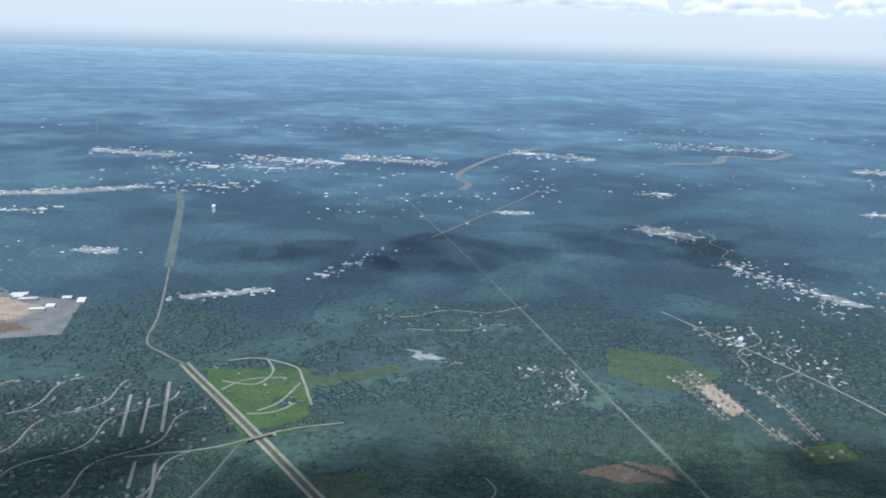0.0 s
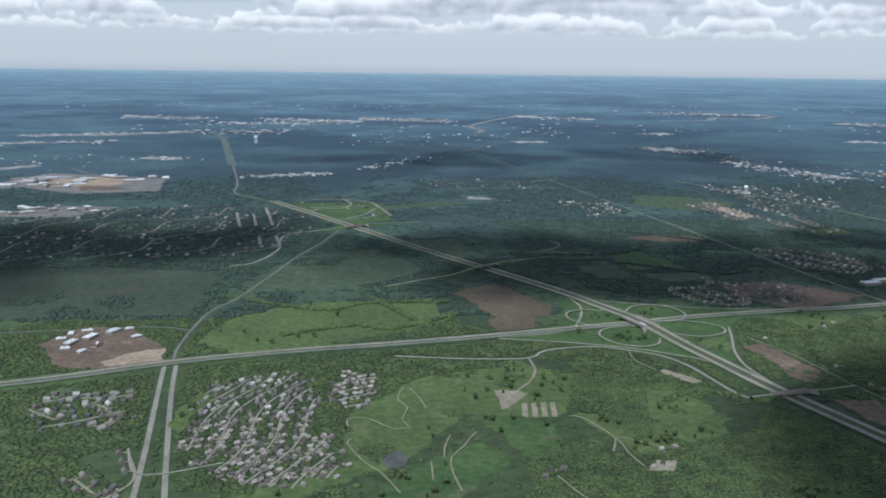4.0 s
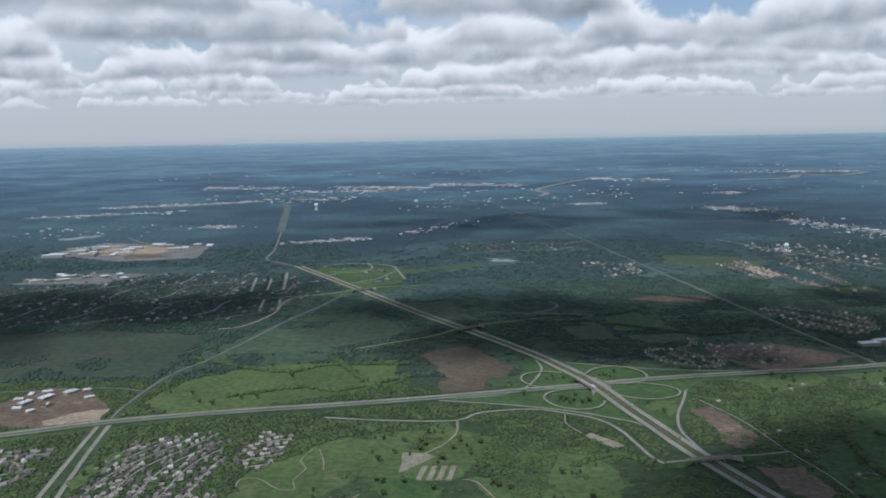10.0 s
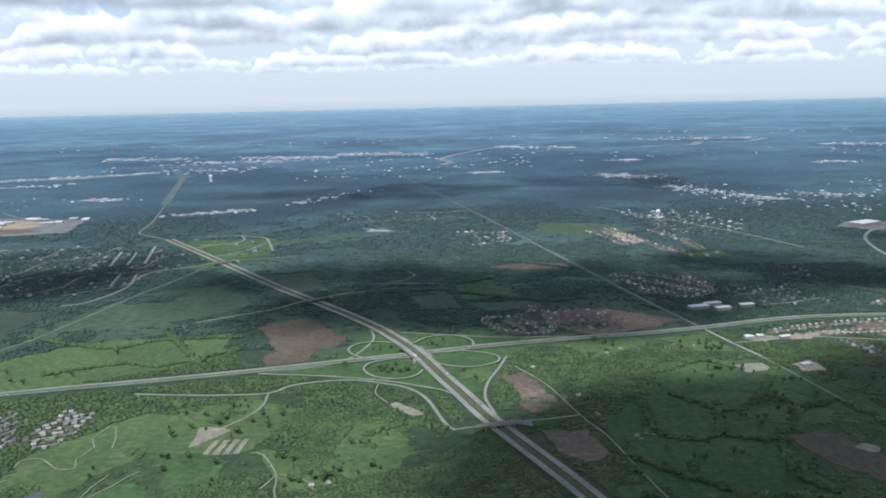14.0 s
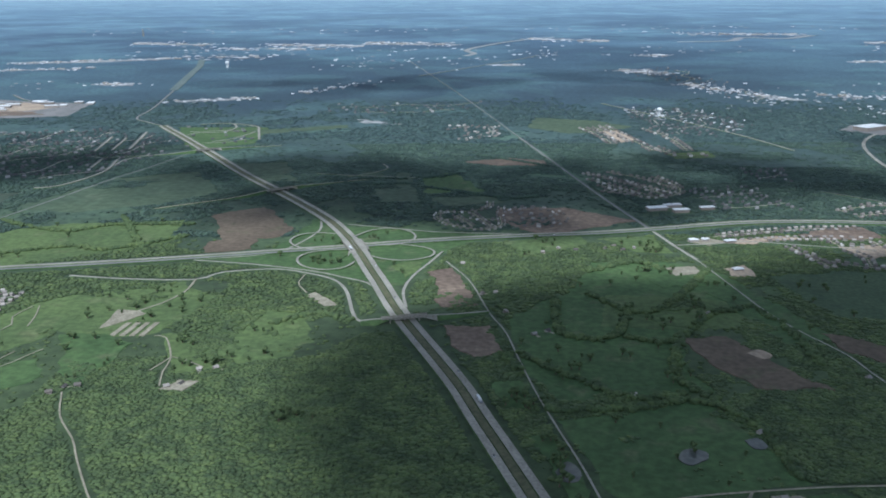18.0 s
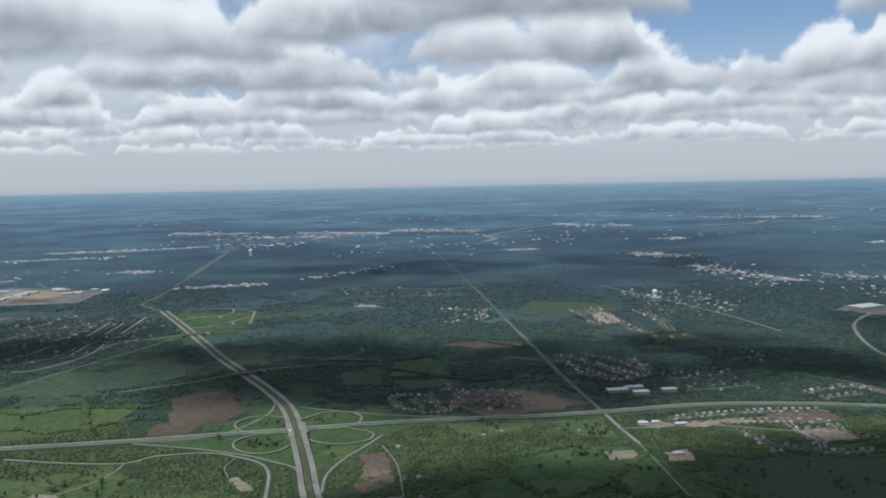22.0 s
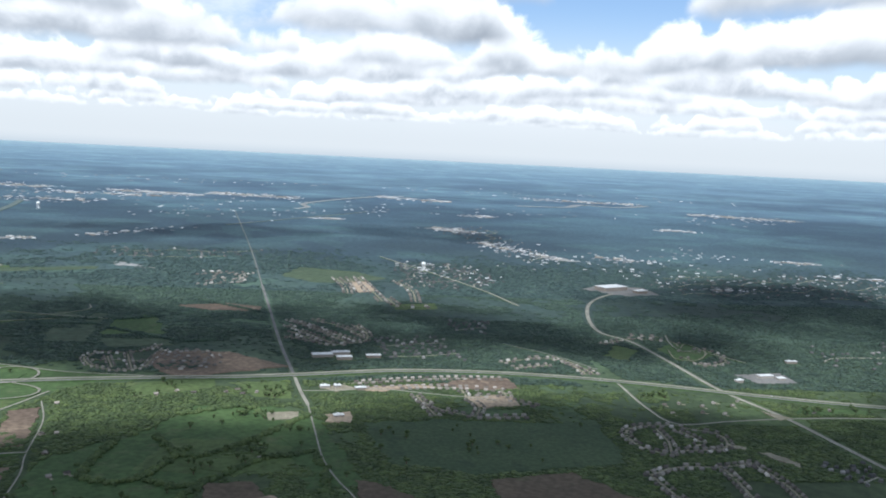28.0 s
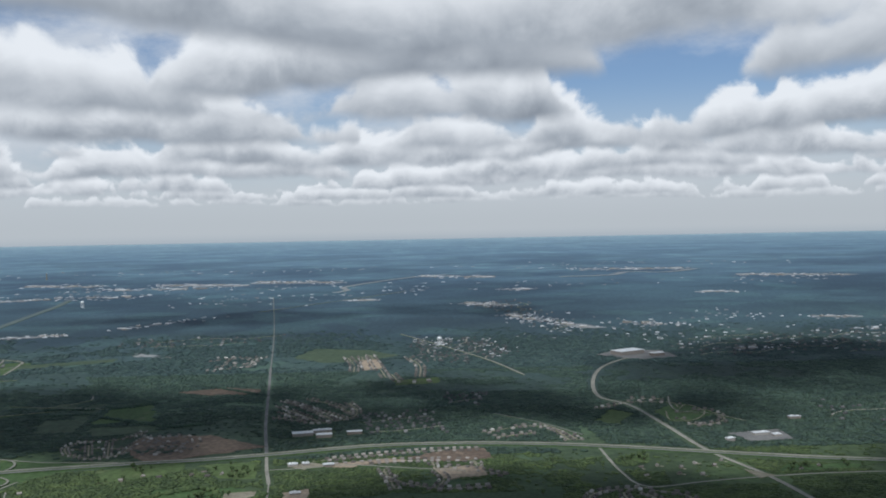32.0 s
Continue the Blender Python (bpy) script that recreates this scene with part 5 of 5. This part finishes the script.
for share in (0.40, 0.44, 0.49, 0.53, 0.575, 0.60, 0.655, 0.69, 0.72, 0.76, 0.79):
    drive(CAR, mid, share, random.choice((-1.1, -1.55, 1.1, 1.55)), 0.34)
for share in (0.46, 0.625, 0.742):
    drive(TRUCK, mid, share, random.choice((-1.55, 1.55)), 0.34)
for share in (0.2, 0.26, 0.31, 0.38, 0.44, 0.52, 0.57, 0.63, 0.7, 0.74):
    drive(CAR, hmid, share, random.choice((-0.8, -1.1, 0.8, 1.1)), 0.33)


# ---- trees ----
def ico():
    bm = bmesh.new()
    bmesh.ops.create_icosphere(bm, subdivisions=1, radius=1.0)
    v, f = np.array([q.co[:] for q in bm.verts]), np.array([[q.index for q in p.verts] for p in bm.faces])
    bm.free()
    return v, f


ICO_V, ICO_F = ico()


def tri_mesh(name, verts, faces, material):
    me = bpy.data.meshes.new(name)
    me.vertices.add(len(verts))
    me.vertices.foreach_set("co", verts.astype(np.float32).ravel())
    me.loops.add(len(faces) * 3)
    me.loops.foreach_set("vertex_index", faces.astype(np.int32).ravel())
    me.polygons.add(len(faces))
    me.polygons.foreach_set("loop_start", np.arange(0, len(faces) * 3, 3, dtype=np.int32))
    me.materials.append(material)
    me.update(calc_edges=True)
    me.shade_flat()
    return me


def clumps(centres, radii, seed, squash=0.8):
    """Leaf clumps: uneven small bodies round the centres."""
    rng, n, k = np.random.RandomState(seed), len(centres), len(ICO_V)
    v = ICO_V[None] * (1 + rng.uniform(-0.2, 0.2, (n, k, 1))) * radii[:, None, None] * np.array([1, 1, squash])
    a = rng.uniform(0, 6.28, n)
    c, s = np.cos(a)[:, None], np.sin(a)[:, None]
    v = np.stack([v[..., 0] * c - v[..., 1] * s, v[..., 0] * s + v[..., 1] * c, v[..., 2]], -1) + centres[:, None]
    f = ICO_F[None] + (np.arange(n) * k)[:, None, None]
    return v.reshape(-1, 3), f.reshape(-1, 3)


def tree_kind(size, label, seed):
    root = tagged(new("tree"), label, "tree", "single trees in meadows")
    rng = np.random.RandomState(seed)
    part("trunk", turned("trunk", [(0.09 * size, 0), (0.06 * size, 0.35 * size), (0.03 * size, 0.8 * size)], 6, BARK), root)
    d = rng.normal(size=(13, 3))
    d /= np.linalg.norm(d, axis=1)[:, None]
    centres = np.array([0, 0, 0.75 * size]) + d * rng.uniform(0.15, 0.42, (13, 1)) * size * np.array([1, 1, 0.75])
    v, f = clumps(centres, rng.uniform(0.14, 0.27, 13) * size, seed + 5)
    part("crown", tri_mesh("crown", v, f, LEAF), root, "uneven leafy green crown")
    return root


for x, y, r in house_spots:
    i, j, q = int((x - X0) / RES), int((y - Y0) / RES), int(r / RES)
    if 0 <= i < NX and 0 <= j < NY:
        free[max(j - q, 0):j + q + 1, max(i - q, 0):i + q + 1] = False
for line, clear in road_marks:
    for x, y in line:
        i, j = int((x - X0) / RES), int((y - Y0) / RES)
        if 0 <= i < NX and 0 <= j < NY:
            free[max(j - 1, 0):j + 2, max(i - 1, 0):i + 2] = False
cover = value_noise(46.0, 3) + 0.35 * value_noise(9.0, 8)
WOODED = [[(-66, 141), (-36, 138), (-7, 138), (-2, 118), (8, 78), (-90, 78), (-80, 112), (-66, 116)], [(-48, 177), (-28, 185), (-20, 165), (-26, 158), (-43, 142), (-47, 164)],
          [(44, 126), (62, 126), (66, 80), (52, 84), (47, 97), (41, 101), (40, 116)], [(60, 142), (80, 143), (118, 183), (122, 160), (104, 154), (90, 130), (110, 80), (62, 80)], [(0, 190), (10, 215), (45, 205), (28, 190), (10, 160)], [(104, 184), (200, 184), (200, 100), (108, 100)], [(130, 300), (200, 300), (200, 218), (135, 222)], [(40, 300), (140, 300), (130, 228), (60, 228)]]
for poly in WOODED + GROVES:
    bonus = np.zeros((NY, NX), bool)
    fill(bonus, poly, True)
    cover[bonus] += 0.5
in_town = np.zeros((NY, NX), bool)
for poly, *_ in SUBURBS:
    fill(in_town, poly, True)
for poly, *_ in FAR_TOWNS:
    fill(in_town, poly, True)


def forest(x0, x1, y0, y1, gap, size, per_tree, material, seed, label, level=-0.13, squash=0.21, thin=9999.0):
    rng = np.random.RandomState(seed)
    xs, ys = np.meshgrid(np.arange(x0, x1, gap), np.arange(y0, y1, gap))
    xs, ys = (q.ravel() + rng.uniform(-0.5, 0.5, q.size) * gap for q in (xs, ys))
    i, j = np.clip(((xs - X0) / RES).astype(int), 0, NX - 1), np.clip(((ys - Y0) / RES).astype(int), 0, NY - 1)
    dens = np.where(cover[j, i] > level, 0.97, 0.05)
    dens = np.where(in_town[j, i], 0.8, dens) * np.clip((thin - ys) / 150, 0, 1)
    ok = free[j, i] & (rng.rand(xs.size) < dens)
    xs, ys = xs[ok], ys[ok]
    r = size * (0.72 + 0.75 * rng.rand(xs.size) ** 2.2)
    centres, radii = [], []
    for k in range(per_tree):
        off = rng.uniform(-0.55, 0.55, (xs.size, 2)) * (per_tree > 1)
        centres.append(np.stack([xs + off[:, 0] * r, ys + off[:, 1] * r, r * rng.uniform(0.35, 0.8, xs.size) * min(1.0, squash * 1.7)], 1))
        radii.append(r * rng.uniform(0.6, 0.95, xs.size) * (1.0 if per_tree > 1 else 1.3))
    v, f = clumps(np.concatenate(centres), np.concatenate(radii), seed + 1, squash)
    me = tri_mesh("woods", v, f, material)
    me.shade_smooth()
    tagged(new("woods", me), label, "woods", kind="stuff")


for k, (x0, x1) in enumerate(((-150, -80), (-80, -5), (-5, 62), (62, 130))):
    inner = k in (1, 2)
    forest(x0, x1, 70, 150, 0.42 if inner else 0.56, 0.37 if inner else 0.46, 1, LEAF, 20 + k, "dense broadleaf wood in spring leaf")
    forest(x0 - (30 if k == 0 else 0), x1 + (70 if k == 3 else 0), 150, 215, 0.66, 0.50, 1, LEAF, 30 + k, "broadleaf wood and hedges in spring leaf")
# canopy materials step bluer with distance: haze put into the leaf colour
for k, (x0, x1) in enumerate(((-260, -100), (-100, 30), (30, 150), (150, 300))):
    forest(x0, x1, 215, 275, 0.85, 0.62, 1, LEAF_HAZED, 40 + k, "dark woods and hedges beyond the highway, tinted with painted haze", level=-0.3, squash=0.2)
    forest(x0, x1, 275, 350, 1.0, 0.72, 1, LEAF_HAZED_MID, 60 + k, "woods on the plain, greyed by painted haze", level=-0.25, squash=0.15)
    forest(x0 - 60, x1 + 60, 350, 500, 1.6, 1.1, 1, LEAF_HAZED_FAR, 50 + k, "far woods on the plain, blued by painted haze", squash=0.1, thin=500.0)

HEDGES = [[(8, 143), (17, 131), (26, 123), (34, 125)], [(26, 171), (34, 160), (42, 166), (55, 187)], [(28, 185), (40, 192), (45, 186)], [(13, 119), (25, 120), (35, 122), (41, 114), (42, 100)],
          [(39, 148), (34, 132), (38, 121)], [(7, 141), (12, 123), (13, 119)], [(19, 168), (18, 150), (27, 148), (33, 164)], [(29, 148), (35, 145), (39, 148), (48, 159), (57, 163)], [(57, 161), (59, 152), (59, 136)],
          [(-126, 235), (-101, 221), (-89, 227), (-69, 227)], [(-109, 200), (-93, 207), (-83, 204), (-67, 216)], [(-90, 236), (-74, 203)], [(-35, 155), (-27, 160), (-18, 154)], [(-9, 271), (15, 256), (25, 258)],
          [(-31, 284), (-10, 284), (2, 291)], [(10, 324), (33, 303)], [(-41, 285), (-30, 275), (-13, 276)]]
for k, pts in enumerate(HEDGES):
    rng, line = np.random.RandomState(200 + k), smooth_line(pts, 0.34)
    keep = (rng.rand(len(line)) < 0.93) & ~at_mask(road_near, line[:, 0], line[:, 1])
    line = np.repeat(line[keep], 2, 0) + rng.normal(0, 0.42, (2 * keep.sum(), 2))
    r = rng.uniform(0.3, 0.7, len(line))
    v, f = clumps(np.column_stack([line, r * 0.4]), r, 300 + k, 0.75)
    hedge = tri_mesh("hedge", v, f, LEAF if pts[0][1] < 240 else LEAF_HAZED)
    hedge.shade_smooth()
    tagged(new("hedge", hedge), "broad leafy hedgerow between two green fields", "hedge", "hedgerows between fields")

TREES = [tree_kind(1.15, "round broadleaf tree standing in grass", 1), tree_kind(0.8, "small broadleaf tree standing in grass", 2), tree_kind(1.4, "tall spreading tree in a meadow", 3)]
planted = [False] * 3
grounds = [q for q in FIELDS if q[0] in (GRASS, GRASS_DRY, GRASS_DEEP)]
tries = 0
while tries < 1100:
    tries += 1
    material, label, pts = random.choice(grounds)
    p = np.array(pts)
    x, y = random.uniform(p[:, 0].min(), p[:, 0].max()), random.uniform(p[:, 1].min(), p[:, 1].max())
    if y > 235 or not inside(pts, x, y) or at_mask(road_near, x, y) or noise.noise((x * 0.12, y * 0.12, 4.0)) < -0.05:
        continue
    k = random.randrange(3)
    if planted[k]:
        copy_thing(TREES[k], pose(x, y, 0, 0, 0, random.uniform(0, 360)))
    else:
        TREES[k].matrix_basis, planted[k] = pose(x, y, 0), True


# ---- unseen clouds, added overhead out of view to shade the land ----
def cloud(x, y, rx, ry, n, seed):
    """A heap cloud with a flat base, made of many billows, added out of view to shade the land at x, y."""
    rng = np.random.RandomState(seed)
    a = rng.uniform(0, 6.283, n)
    u = np.column_stack([np.cos(a), np.sin(a)]) * np.sqrt(rng.rand(n))[:, None] * 0.85
    centres = np.stack([u[:, 0] * rx, u[:, 1] * ry, 12 + 26 * rng.rand(n) * np.exp(-2 * (u ** 2).sum(1))], 1)
    radii = rng.uniform(0.16, 0.34, n) * min(rx, ry) + 3
    bm = bmesh.new()
    bmesh.ops.create_icosphere(bm, subdivisions=3, radius=1.0)
    sv, sf = np.array([q.co[:] for q in bm.verts]), np.array([[q.index for q in p.verts] for p in bm.faces])
    bm.free()
    verts = []
    for c, r in zip(centres, radii):
        for d in sv:
            q = c + d * r * (1 + 0.28 * noise.fractal(Vector(d * 1.7 + c * 0.1), 1.0, 2.0, 4))
            verts.append((q[0], q[1], max(q[2], -0.6 + 1.2 * noise.noise((q[0] * 0.08, q[1] * 0.08, seed)))))
    faces = (sf[None] + (np.arange(n) * len(sv))[:, None, None]).reshape(-1, 3)
    ob = new("cloud", tri_mesh("cloud", np.array(verts), faces, CLOUD))
    ob.data.shade_smooth()
    fall = 340.0 / math.tan(radians(SUN_ELEV))
    ob.matrix_basis = pose(x - SUN_WAY[0] * fall, y - SUN_WAY[1] * fall, 340)
    tagged(ob, "unseen white heap cloud set overhead to shade the land", "cloud", "clouds overhead")


for k, (x, y, rx, ry, n) in enumerate(((-175, 300, 84, 52, 44), (-45, 272, 62, 50, 46), (26, 113, 52, 52, 96), (104, 150, 56, 38, 80), (64, 278, 66, 44, 40), (245, 330, 90, 70, 50), (150, 262, 50, 30, 36),
                                       (16, 232, 52, 28, 60), (160, 136, 60, 42, 70), (222, 168, 46, 44, 40), (-240, 230, 60, 50, 40), (-60, 560, 120, 70, 15), (70, 590, 110, 70, 13))):
    cloud(x, y, rx, ry, n, k)
